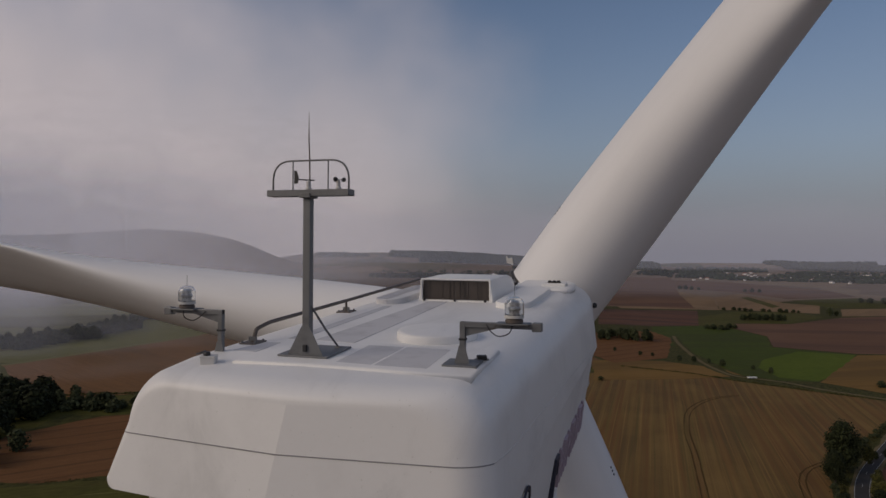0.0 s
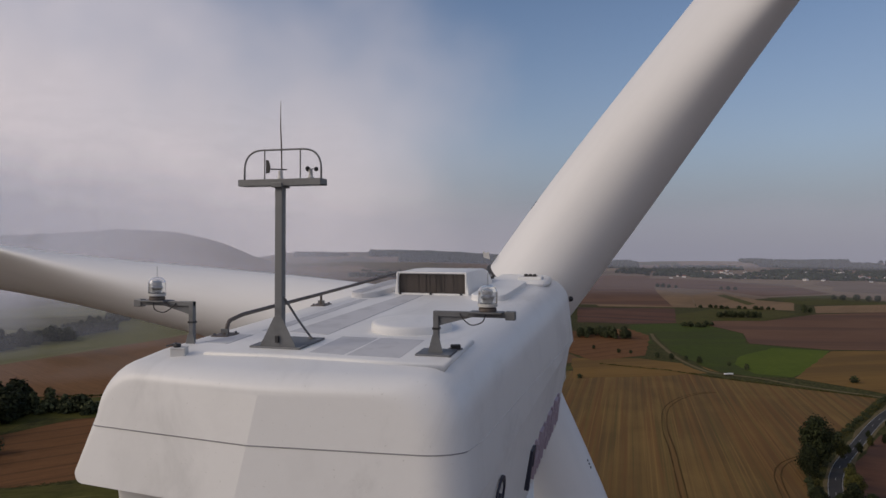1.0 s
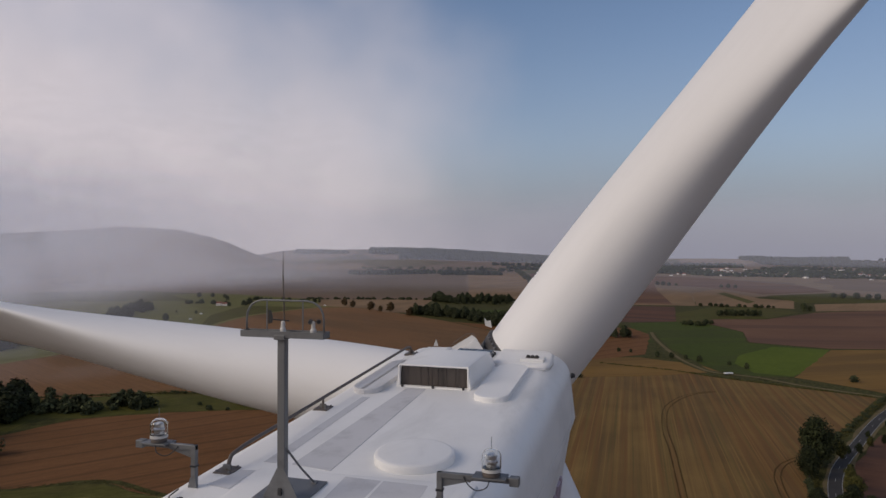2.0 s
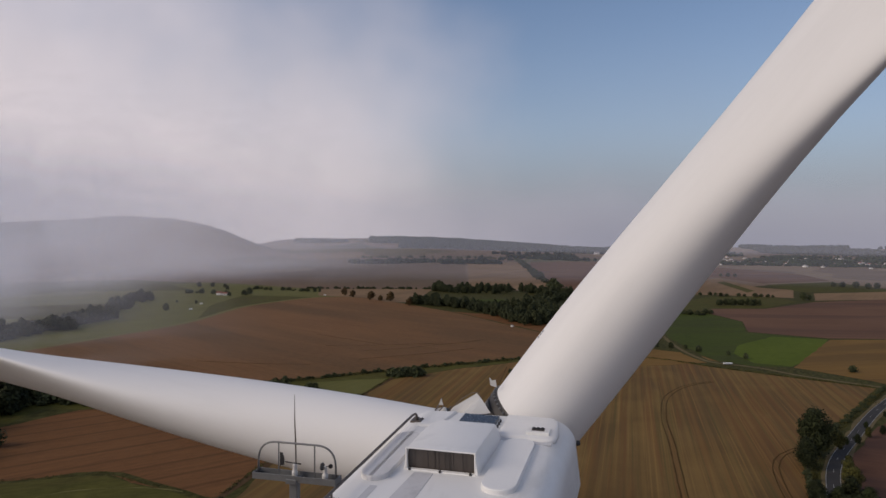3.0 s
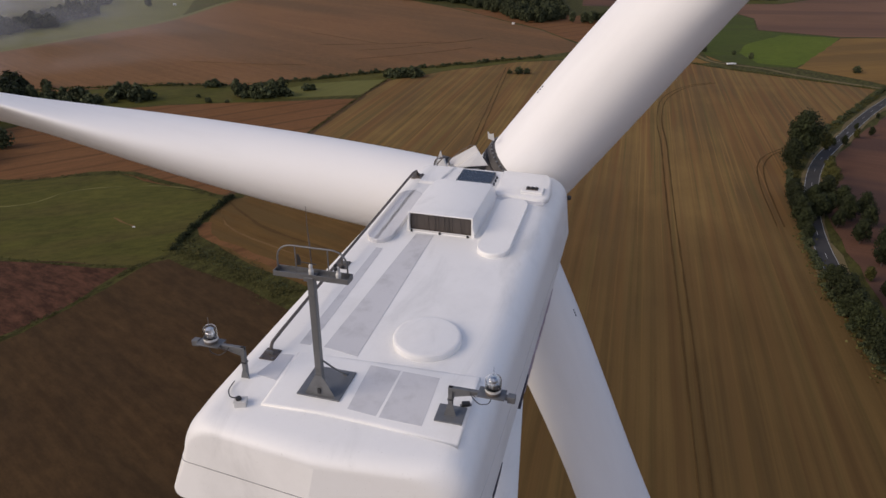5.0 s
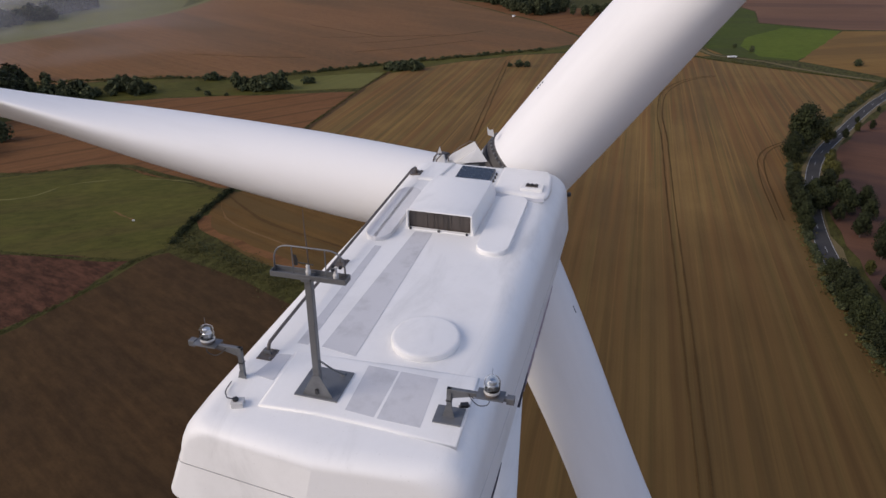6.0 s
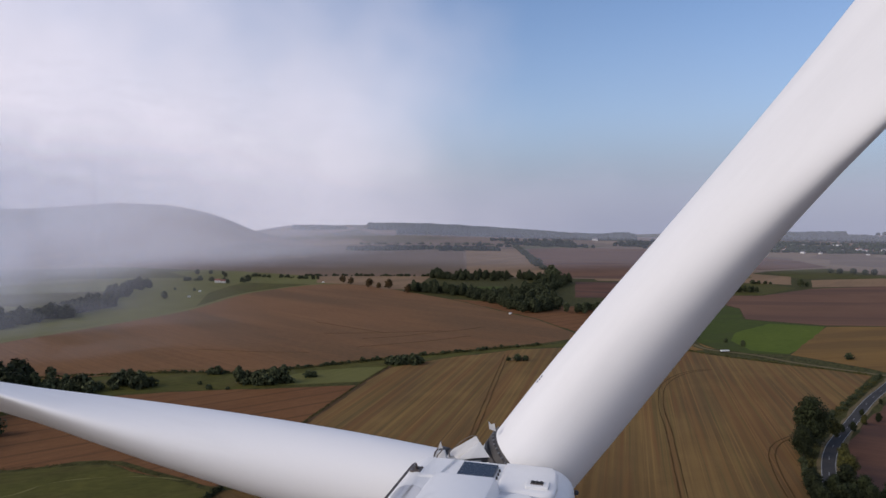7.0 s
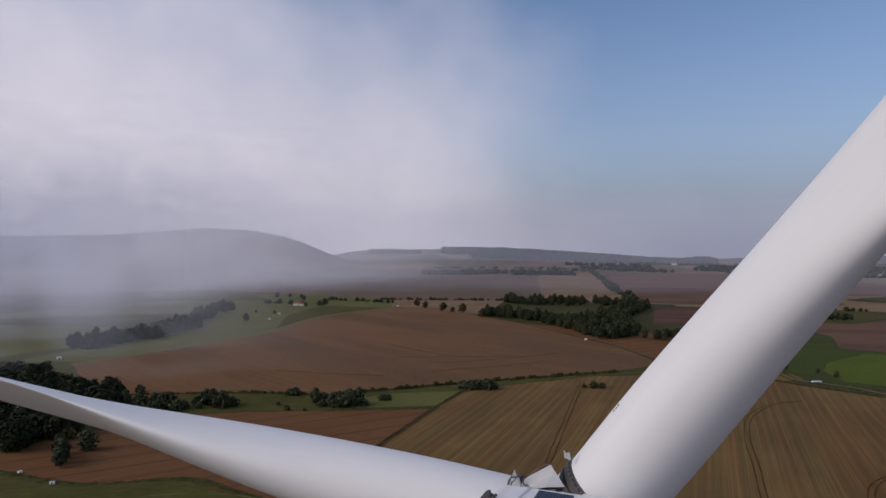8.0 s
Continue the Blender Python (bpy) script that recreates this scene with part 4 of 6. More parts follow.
def hedge(pts, width, height, label, density=1.6, seed=1):
    """A hedge: small leaf clumps along a line, joined."""
    rnd5, out6 = random.Random(seed), []
    for (x0, y0), (x1, y1) in zip(pts, pts[1:]):
        for _ in range(int(math.hypot(x1 - x0, y1 - y0) * density / width)):
            t = rnd5.random()
            out6.append((x0 + (x1 - x0) * t + rnd5.uniform(-0.5, 0.5) * width, y0 + (y1 - y0) * t + rnd5.uniform(-0.5, 0.5) * width, height / 5.0 * rnd5.uniform(0.5, 1.15)))
    return wood_mass("hedge", F_BUSH, out6, label)


hedge([(-524, 1068), (-400, 1098), (-262, 1126)], 6, 4, "dark hedge between far fields", 2.0, 1)
hedge([(-262, 1126), (-106, 1152)], 6, 3, "dark hedge between far fields", 2.0, 11)
hedge([(-60, 515), (-143, 444), (-178, 409), (-218, 372)], 3, 2.2, "low dark hedge along the broad field", 0.9, 2)
hedge([(-103, 1107), (-140, 1280), (-201, 1544), (-290, 2000), (-381, 2430)], 14, 9, "hedgerow climbing the far fields", 1.5, 3)


def scrub(name, pts, width, count, size, tall, mat, label, seed):
    """Grass tufts and small leaves along a line, in uneven clumps, as one mesh."""
    rnd6, vs, fs = random.Random(seed), [], []
    spans = [math.hypot(b[0] - a[0], b[1] - a[1]) for a, b in zip(pts, pts[1:])]
    while len(fs) < count:
        k = rnd6.choices(range(len(spans)), spans)[0]
        t, off = rnd6.random(), rnd6.gauss(0, 0.32) * width
        (x0, y0), (x1, y1) = pts[k], pts[k + 1]
        x = x0 + (x1 - x0) * t - (y1 - y0) / spans[k] * off
        y = y0 + (y1 - y0) * t + (x1 - x0) / spans[k] * off
        clump = 0.5 + 0.9 * noise.noise(Vector((x * 0.16, y * 0.16, seed))) + 0.5 * noise.noise(Vector((x * 0.6, y * 0.6, seed)))
        if rnd6.random() > clump:
            continue
        h, s = tall * max(0.15, clump) * rnd6.random() ** 1.4, size * rnd6.uniform(0.5, 1.5)
        d = Vector((rnd6.gauss(0, 1), rnd6.gauss(0, 1), rnd6.gauss(0, 0.7))).normalized()
        e = d.cross(Vector((rnd6.gauss(0, 1), rnd6.gauss(0, 1), rnd6.gauss(0.8, 1)))).normalized()
        p, n = Vector((x, y, LIFT[0] + 0.05 + h)), len(vs)
        vs += [tuple(p + d * s), tuple(p + e * s * 0.6), tuple(p - d * s), tuple(p - e * s * 0.6)]
        fs.append((n, n + 1, n + 2, n + 3))
    me = bpy.data.meshes.new(name)
    me.from_pydata(vs, [], fs)
    me.materials.append(mat)
    return tagged(new(name, me), label, "scrub", kind="stuff")


scrub("scrub", [(-133, 201), (-132.5, 186), (-131, 174), (-129, 162), (-127, 155)], 2.0, 4500, 0.26, 1.7, LEAF, "dark scrub along the field corner", 41)
scrub("scrub", [(-129, 162), (-120, 156), (-112, 153), (-97, 147), (-82, 141), (-60, 130)], 10, 6000, 0.22, 0.35, TUFT, "low green scrub on the rough field margin", 42)
scrub("scrub", [(-127, 160), (-112, 154), (-97, 149), (-82, 143)], 5, 700, 0.22, 0.7, LEAF_F, "brambles on the rough field margin", 52)
scrub("scrub", [(-127, 151), (-131, 142), (-132, 129), (-134, 115), (-140, 95)], 1.8, 900, 0.20, 0.35, TUFT, "long grass on a field balk", 43)
scrub("scrub", [(-240, 126), (-172, 137), (-150, 139), (-131, 143)], 1.8, 900, 0.20, 0.3, TUFT, "long grass between two fields", 44)
scrub("scrub", [(-300, 193), (-227, 192), (-194, 213), (-160, 206), (-134, 200)], 2.6, 1500, 0.22, 0.4, TUFT, "long grass at the meadow edge", 45)
scrub("scrub", [(-145, 410), (-145, 366), (-142, 290), (-136, 205)], 2.0, 1800, 0.30, 0.4, TUFT, "long grass beside a farm track", 46)
scrub("scrub", [(-354, 316), (-274, 356), (-218, 371), (-178, 409), (-143, 444), (-60, 515)], 5.0, 5000, 0.50, 1.0, TUFT, "long grass and brambles at the field edge", 47)
scrub("scrub", [(150, 462), (109, 379), (84, 330), (70, 280), (63, 217), (62, 182), (66, 140), (76, 90)], 4.0, 6000, 0.35, 0.7, TUFT, "long grass on the roadside bank", 48)
scrub("scrub", [(-20, 545), (31, 528), (57, 510), (106, 484), (146, 464)], 3.0, 2000, 0.45, 0.5, TUFT, "long grass beside the lane", 49)
hedge([(-212, 345), (-199, 344), (-186, 353)], 6, 5.5, "dense undergrowth below hedge trees", 3.5, 21)
hedge([(-276, 322), (-256, 320)], 6, 6, "dense undergrowth below hedge trees", 3.5, 22)
hedge([(-318, 294), (-300, 301), (-282, 310)], 8, 7, "dense undergrowth below hedge trees", 3.5, 23)
hedge([(-150, 417), (-126, 423)], 5, 5, "dense dark hedge clump", 3.5, 24)
hedge([(-274, 357), (-218, 371), (-178, 409)], 3, 1.6, "low dark hedge along the broad field", 1.6, 25)
hedge([(-655, 932), (-620, 938), (-583, 922), (-560, 930)], 14, 6, "trees and bushes round the farm", 2.2, 31)
hedge([(-600, 1030), (-540, 1024), (-480, 1006)], 10, 5, "bushes below the tree row", 1.6, 32)
hedge([(150, 462), (109, 379), (84, 330)], 3, 1.8, "grassy roadside hedge", 2.0, 6)
hedge([(70, 288), (66, 262), (63.2, 217), (62.5, 182), (65, 150), (74, 110)], 2.2, 1.5, "dark hedge along the stubble field", 2.5, 7)
hedge([(-276, 305), (-300, 296), (-330, 280)], 10, 5, "dense bushes beside the wood", 2.5, 8)
hedge([(-990, 2500), (-700, 2620), (-420, 2560)], 16, 9, "misty tree line on the far fields", 1.5, 9)
wood_mass("tree_belt", (F_TALL, F_WIDE, F_WIDE), belt, "hazy dark tree belt winding through the valley")
wood_mass("wood", (F_TALL, F_TALL, F_WIDE), grove, "dark green wood beyond the broad field")
wood_mass("wood", (F_ROUND, F_WIDE, F_WIDE), dark, "dense dark wood beside the brown field", LEAF)
far_wood("forest", spots(700, -21, -18, 3450, 4080, 11, 13, 0.003), "thinning edge of the ridge forest")
far_wood("forest", spots(900, -27, -18, 3600, 4100, 10, 9, 0.0012), "misty woods on the far ridge")
far_wood("forest", spots(5200, -18.6, 0.5, 3330, 4080, 10, 1), "dark hazy forest along the far ridge")
far_wood("forest", spots(1500, 2, 24, 2300, 3300, 7, 3, 0.004), "hazy trees in and round the village")
far_wood("forest", spots(2600, -2, 30, 3300, 4500, 11, 4, 0.0016), "hazy woods on the far plain")
far_wood("forest", spots(300, -24, -10, 2150, 2330, 8, 7, 0.005), "hazy tree lines on the far fields")
far_wood("forest", spots(260, -12, 2, 2450, 3100, 8, 12, 0.005), "hazy copses on the far fields")


# ---------- houses ----------
def make_house(w, d, h, ridge, roofmat, label, name="house"):
    root = empty(name, Matrix(), label, "house")
    part("wall", box((-w / 2, -d / 2, 0), (w / 2, d / 2, h)), WALLM, root)
    bm = bmesh.new()
    o = 0.5
    pts = [(-w / 2 - o, -d / 2 - o, h), (w / 2 + o, -d / 2 - o, h), (w / 2 + o, d / 2 + o, h), (-w / 2 - o, d / 2 + o, h), (-w / 2 - o, 0, h + ridge), (w / 2 + o, 0, h + ridge)]
    v = [bm.verts.new(p) for p in pts]
    for f in ((0, 1, 5, 4), (2, 3, 4, 5), (0, 4, 3), (1, 2, 5), (0, 3, 2, 1)):
        bm.faces.new([v[i] for i in f])
    roof = part("roof", bm, roofmat, root)
    part("chimney", box((w * 0.2, -0.4, h + ridge * 0.5), (w * 0.2 + 0.8, 0.4, h + ridge + 0.8)), ROOFM, roof)
    for k in range(3):
        x = -w / 2 + w * (k + 0.5) / 3
        for side in (-1, 1):
            win = part("window", box((x - 0.6, side * d / 2 - 0.05, h * 0.4), (x + 0.6, side * d / 2 + 0.05, h * 0.75)), PANEM, root)
    return root


H_RED = make_house(12, 9, 5, 4, ROOFM, "white rendered village house with a red clay roof")
H_GREY = make_house(14, 9, 4.5, 3.5, ROOFG, "white rendered village house with a grey roof")
rnd = random.Random(8)
for k in range(130):
    az, r = radians(rnd.uniform(2.5, 21.0)), rnd.choice((rnd.uniform(2250, 2900), rnd.uniform(2500, 3200)))
    x, y = r * math.sin(az), r * math.cos(az)
    plant(H_RED if k % 5 < 1 else H_GREY, x, y, 1.0 if k < 5 else rnd.uniform(0.45, 0.9), turn=rnd.choice((0, 90, 30, 120)) + rnd.uniform(-15, 15), group="village houses")
for x, y, s in ((-594, 915, 0.62), (-583, 913, 0.55)):
    plant(H_RED, x, y, s, turn=20, group="farm buildings", label="small red-roofed farmhouse among trees")


def make_shed():
    root = empty("shed", Matrix(), "small low pale shed at the field edge", "shed")
    part("wall", box((-2, -1.3, 0), (2, 1.3, 1.7)), WALLM, root)
    bm = bmesh.new()
    v = [bm.verts.new(p) for p in ((-2.2, -1.5, 1.7), (2.2, -1.5, 1.7), (2.2, 1.5, 2.1), (-2.2, 1.5, 2.1), (-2.2, -1.5, 1.8), (2.2, -1.5, 1.8), (2.2, 1.5, 2.2), (-2.2, 1.5, 2.2))]
    for f in ((0, 3, 2, 1), (4, 5, 6, 7), (0, 1, 5, 4), (1, 2, 6, 5), (2, 3, 7, 6), (3, 0, 4, 7)):
        bm.faces.new([v[i] for i in f])
    part("roof", bm, GREYBOX, root, "pale sheet roof")
    part("door", box((-0.5, -1.34, 0), (0.4, -1.29, 1.5)), PANEM, root, "dark door")
    return root


SHED = make_shed()
for x, y, s, a in ((-512, 727, 0.8, 30), (-494, 410, 1.1, 55), (-440, 955, 0.9, 0), (-111, 680, 0.9, 70), (-237, 189, 0.55, 35), (-261, 194, 0.5, 80), (-150, 167.5, 0.22, 20), (-540, 790, 0.9, 15)):
    plant(SHED, x, y, s, turn=a, group="field sheds")
plant(H_GREY, -150, 3300, 1.6, turn=10, group="far barns", label="long pale barn on the far fields")


def make_lorry():
    root = empty("lorry", pose(70, 520, LIFT[0], 0, 0, -62) @ Matrix.Diagonal((0.7, 0.8, 0.6, 1)), "low white lorry on the field lane", "lorry")
    part("cargo_box", box((-1.25, -4.2, 1.0), (1.25, 2.2, 2.3), 0.08), WALLM, root)
    part("cab", box((-1.2, 2.4, 0.6), (1.2, 4.2, 2.2), 0.2), WALLM, root)
    part("chassis", box((-1.0, -4.2, 0.6), (1.0, 2.4, 1.0)), BLACK, root)
    for x in (-1.0, 1.0):
        for y in (-3.0, 3.2):
            part("wheel", lathe([(0.2, -0.15), (0.48, -0.15), (0.5, 0), (0.48, 0.15), (0.2, 0.15)], 14, pose(x, y, 0.5, 0, 90, 0)), BLACK, root)


make_lorry()


# ---------- fog ----------
def mist(name, lo, hi, top, soft_top, noise_scale, amount, edge=None, tint=None, foot=0.0):
    """Thin sheets of water droplets: lit by sun and sky, partly clear, thinning upwards."""
    m = bpy.data.materials.new(name)
    m.use_nodes = True
    n, l = m.node_tree.nodes, m.node_tree.links
    n.clear()
    o = n.new("ShaderNodeOutputMaterial")
    tr, two = n.new("ShaderNodeBsdfTransparent"), n.new("ShaderNodeBsdfDiffuse")
    two.inputs[0].default_value = tint or FOG
    tcx = n.new("ShaderNodeTexCoord")
    s = n.new("ShaderNodeSeparateXYZ")
    l.new(tcx.outputs["Object"], s.inputs[0])
    h = n.new("ShaderNodeMapRange")
    h.interpolation_type = "SMOOTHSTEP"
    nz = noise_node(n, l, noise_scale, 3.0, 0.5, stretch=(1, 1, 2.8), dist=0.4)
    wave = n.new("ShaderNodeMath")
    wave.operation = "MULTIPLY_ADD"
    l.new(nz, wave.inputs[0])
    wave.inputs[1].default_value = -soft_top * 1.2
    l.new(s.outputs[2], wave.inputs[2])
    l.new(wave.outputs[0], h.inputs[0])
    for i, v in enumerate((top - soft_top, top + soft_top * 0.3, hi, lo)):
        h.inputs[i + 1].default_value = v
    f = h.outputs[0]
    if foot:
        # lifts off the ground at its near edge
        ft = n.new("ShaderNodeMapRange")
        ft.interpolation_type = "SMOOTHSTEP"
        fw = n.new("ShaderNodeMath")
        fw.operation = "MULTIPLY_ADD"
        l.new(nz, fw.inputs[0])
        fw.inputs[1].default_value = foot * 1.2
        l.new(s.outputs[2], fw.inputs[2])
        l.new(fw.outputs[0], ft.inputs[0])
        for i, v in enumerate((foot * 0.5, foot * 1.6, 0.0, 1.0)):
            ft.inputs[i + 1].default_value = v
        qf = n.new("ShaderNodeMath")
        qf.operation = "MULTIPLY"
        l.new(f, qf.inputs[0])
        l.new(ft.outputs[0], qf.inputs[1])
        f = qf.outputs[0]
    if amount:
        k = n.new("ShaderNodeMapRange")
        k.interpolation_type = "SMOOTHSTEP"
        l.new(nz, k.inputs[0])
        for i, v in enumerate((0.5 - amount, 0.5 + amount * 0.6, 0.25, 1.0)):
            k.inputs[i + 1].default_value = v
        q = n.new("ShaderNodeMath")
        q.operation = "MULTIPLY"
        l.new(f, q.inputs[0])
        l.new(k.outputs[0], q.inputs[1])
        f = q.outputs[0]
    if edge:
        # thins out towards the east end of the bank
        ang = n.new("ShaderNodeMath")
        ang.operation = "ARCTAN2"
        l.new(s.outputs[0], ang.inputs[0])
        l.new(s.outputs[1], ang.inputs[1])
        e = n.new("ShaderNodeMapRange")
        e.interpolation_type = "SMOOTHSTEP"
        l.new(ang.outputs[0], e.inputs[0])
        for i, v in enumerate((radians(edge[0]), radians(edge[1]), 1.0, 0.0)):
            e.inputs[i + 1].default_value = v
        q = n.new("ShaderNodeMath")
        q.operation = "MULTIPLY"
        l.new(f, q.inputs[0])
        l.new(e.outputs[0], q.inputs[1])
        f = q.outputs[0]
    least = n.new("ShaderNodeMath")
    least.operation = "MAXIMUM"
    l.new(f, least.inputs[0])
    least.inputs[1].default_value = 0.002
    mx = n.new("ShaderNodeMixShader")
    l.new(least.outputs[0], mx.inputs[0])
    l.new(tr.outputs[0], mx.inputs[1])
    l.new(two.outputs[0], mx.inputs[2])
    l.new(mx.outputs[0], o.inputs[0])
    return m


def fog_sheet(radius, az0, az1, top, mat, label):
    """A sheet of fog that leans back as it rises, so that sun and sky shine on it."""
    bm = bmesh.new()
    n = max(8, int(abs(az1 - az0) / 5))
    prev = None
    for i in range(n + 1):
        a = radians(az0 + (az1 - az0) * i / n)
        lean = radius + 1.3 * top
        pair = [bm.verts.new((radius * math.sin(a), radius * math.cos(a), -5)), bm.verts.new((lean * math.sin(a), lean * math.cos(a), top))]
        if prev:
            bm.faces.new((prev[0], pair[0], pair[1], prev[1]))
        prev = pair
    return tagged(part("fog_bank", bm, mat, smooth=True), label, "fog", kind="stuff")


fog_sheet(1320, -85, 85, 900, mist("thin_haze_mid", 0.0, HAZE[0], 180, 120, 0.003, 0.0, tint=HAZE_TINT, foot=20), "thin haze over the middle distance")
fog_sheet(3250, -85, 85, 2000, mist("thin_haze_horizon", 0.0, HAZE[1], 260, 150, 0.002, 0.0, tint=HAZE_TINT, foot=20), "dense haze before the horizon")
# the fog bank, layer behind layer
FOG_LAYERS = (
    (500, 110, 80, -50, -22, 0.06),
    (620, 115, 85, -50, -26, 0.11),
    (740, 120, 90, -52, -33, 0.17),
    (860, 125, 90, -54, -36, 0.23),
    (980, 130, 95, -54, -34, 0.25),
    (1110, 145, 100, -51, -31, 0.26),
    (1250, 165, 110, -47, -27, 0.26),
    (1400, 190, 125, -41, -22, 0.26),
    (1560, 230, 150, -37, -18, 0.22),
    (1740, 300, 190, -34, -15, 0.22),
    (1950, 420, 280, -32, -13, 0.21),
)
scene.cycles.transparent_max_bounces = 24
for r, top, soft, az_full, az_end, much in FOG_LAYERS:
    fog_sheet(r, -85, az_end + 1, r * 0.5, mist("fog_layer", 0.0, much, top, soft, 9.0 / r, 0.13 if r < 1500 else 0.0, (az_full, az_end), foot=8), "white fog drifting over the valley")


# ---------- wind turbine ----------
# nacelle frame: origin on the roof over the tower, y along the shaft, roof at z = 0
NAC = pose(0.12, 0, 88.283, 3.52, 0, -1.2)
turbine = empty("wind_turbine", pose(0, 0, 0), "white wind turbine with feathered blades on a tubular tower", "wind turbine")


def to_roof(x, y, z=0.0):
    """World x, y to the nacelle frame, on the roof."""
    p = NAC.inverted() @ Vector((x, y, 88.283 + 0.0615 * y))
    return Vector((p.x, p.y, z))


tower = part("tower", lathe([(2.05, -0.3), (2.0, 0.4), (1.75, 30), (1.5, 60), (1.32, 84.9)], 48, pose(0.15, 1.6, 0)), WHITE, turbine, "white tapered steel tube", True)


def section(y, left, right, top, bottom, rl, rr, flare_l, flare_r, rb=0.04, n=9):
    """A closed ring of points round the nacelle, clockwise from the crease at the top."""
    out5 = []

    def corner(cx, cz, r, a0, a1):
        for k in range(n + 1):
            a = radians(a0 + (a1 - a0) * k / n)
            out5.append((cx + r * math.sin(a), cz + r * math.cos(a)))

    out5.append((0.01, top))
    corner(right - rr, top - rr, rr, 0, 90)
    corner(right + flare_r - rb, bottom + rb, rb, 90, 180)
    out5.append((-0.155, bottom))
    corner(left - flare_l + rb, bottom + rb, rb, 180, 270)
    corner(left + rl, top - rl, rl, 270, 360)
    return [(x, y, z) for x, z in out5]


def loft(rings, cap_first=True, cap_last=True, split=None):
    bm = bmesh.new()
    vr = [[bm.verts.new(p) for p in r] for r in rings]
    k = len(rings[0])
    for a, b in zip(vr, vr[1:]):
        for i in range(k):
            j = (i + 1) % k
            bm.faces.new((a[i], a[j], b[j], b[i]))
    for flag, r in ((cap_first, vr[0]), (cap_last, vr[-1])):
        if not flag:
            continue
        if split:
            bm.faces.new(r[: split + 1])
            bm.faces.new(r[split:] + [r[0]])
        else:
            bm.faces.new(r)
    return bm


def lerp(a, b, t):
    return a + (b - a) * t


def hull(y):
    """Left and right side of the nacelle at y."""
    t = (y + 5.0) / 8.3
    return lerp(-1.87, -1.55, t), lerp(1.80, 1.80, t)


canopy_rings = []
BOT = -1.16


def rear_y(x, z):
    """The rear face is folded along a slanting crease and leans out towards its lower lip."""
    return 0.085 * abs(x - 0.03 - 0.16 * z) + 0.20 * (z + 0.62)


L, R = hull(-5.0)
for k in range(-1, 9):
    # rounded rear edge
    a = radians(90 * max(k, 0) / 8)
    s, y = 1 - math.sin(a), -5.60 + 0.28 * (1 - math.cos(a))
    more = 0.03 if k < 0 else 0.0
    ring = section(y, L + 0.10 * s + more, R - 0.34 * s - more, -0.03 - 0.14 * s - more, BOT + more, 0.42, 0.42, 0.20, 0.08, 0.09)
    canopy_rings.append([(x, yy + rear_y(x, z), z) for x, yy, z in ring])
for y in (-4.7, -3.0, -1.5, 0.0, 1.5, 2.6, 3.0):
    L, R = hull(y)
    rt = lerp(0.42, 0.52, step(y, -5, 0))
    canopy_rings.append(section(y, L, R, 0.0, BOT - 0.12 * step(y, -5, 3), lerp(0.42, 0.36, step(y, -5, -2)), rt, lerp(0.20, 0.14, step(y, -5, 0)), 0.08))
for k in range(1, 7):
    a = radians(90 * k / 6)
    inn, y = 0.28 * (1 - math.cos(a)), 3.0 + 0.30 * math.sin(a)
    L, R = hull(3.0)
    canopy_rings.append(section(y, L + inn, R - inn, 0.0 - inn, BOT - 0.12, 0.36, 0.50, 0.14, 0.08))
bm = loft(canopy_rings, split=21)
nacelle = part("nacelle", bm, WHITE, turbine, "white moulded nacelle cover with a creased rear face", True, NAC)
for poly in nacelle.data.polygons:
    if poly.loop_total > 12:
        poly.use_smooth = False
mod = nacelle.modifiers.new("edges", "EDGE_SPLIT")
mod.split_angle = radians(32)

low_rings = []
for y, inn in ((-5.32, 0.35), (-5.22, 0.2), (-5.0, 0.12), (-2.0, 0.10), (2.8, 0.10), (3.1, 0.2)):
    L, R = hull(max(-5, min(3, y)))
    low_rings.append(section(y, L + inn - 0.12, R - inn + 0.165, BOT + 0.1, -3.35 + inn, 0.05, 0.05, -0.12, -0.28, 0.5))
part("lower_cover", loft(low_rings), WHITE, nacelle, "white lower nacelle cover", True)


def seam_line():
    """The joint runs level round the sides and the rear face."""

    def z_at(y):
        return 87.27 - 88.283 - 0.0615 * y + 0.05 * step(y, -4.6, -5.5)

    def crossing(ring, z, sign):
        half = ring[: 22] if sign > 0 else ring[21:] + ring[:1]
        for p, q in zip(half, half[1:]):
            if (p[2] - z) * (q[2] - z) <= 0 and p[2] != q[2]:
                t = (z - p[2]) / (q[2] - p[2])
                return Vector(p).lerp(Vector(q), t)

    rings = canopy_rings[1:-6]
    east = [crossing(r, z_at(r[0][1]), 1) for r in rings[::-1]]
    west = [crossing(r, z_at(r[0][1]), -1) for r in rings]
    zc = z_at(-5.5)
    xc = 0.03 + 0.16 * zc
    mid = [Vector((x, -5.60 + rear_y(x, zc), zc)) for x in (1.0, 0.5, xc, -0.6, -1.1)]
    return tube([p for p in east[-8:] + mid + west if p], 0.006, 6), tube([p for p in east[:-7] if p], 0.004, 6)


rear_seam, side_seam = seam_line()
part("seam", rear_seam, SEAM, nacelle, "dark joint between the cover halves", True)
part("seam", side_seam, GREYBOX, nacelle, "faint joint along the side", True)

# roof details, in the nacelle frame
def flat(name, pts, z0, z1, mat, label="", inset=0.0, drop=0.0, smooth=False):
    o = [(p.x, p.y) for p in (to_roof(*q) for q in pts)]
    return part(name, add_prism(bmesh.new(), o, z0, z1, inset, drop), mat, nacelle, label, smooth)


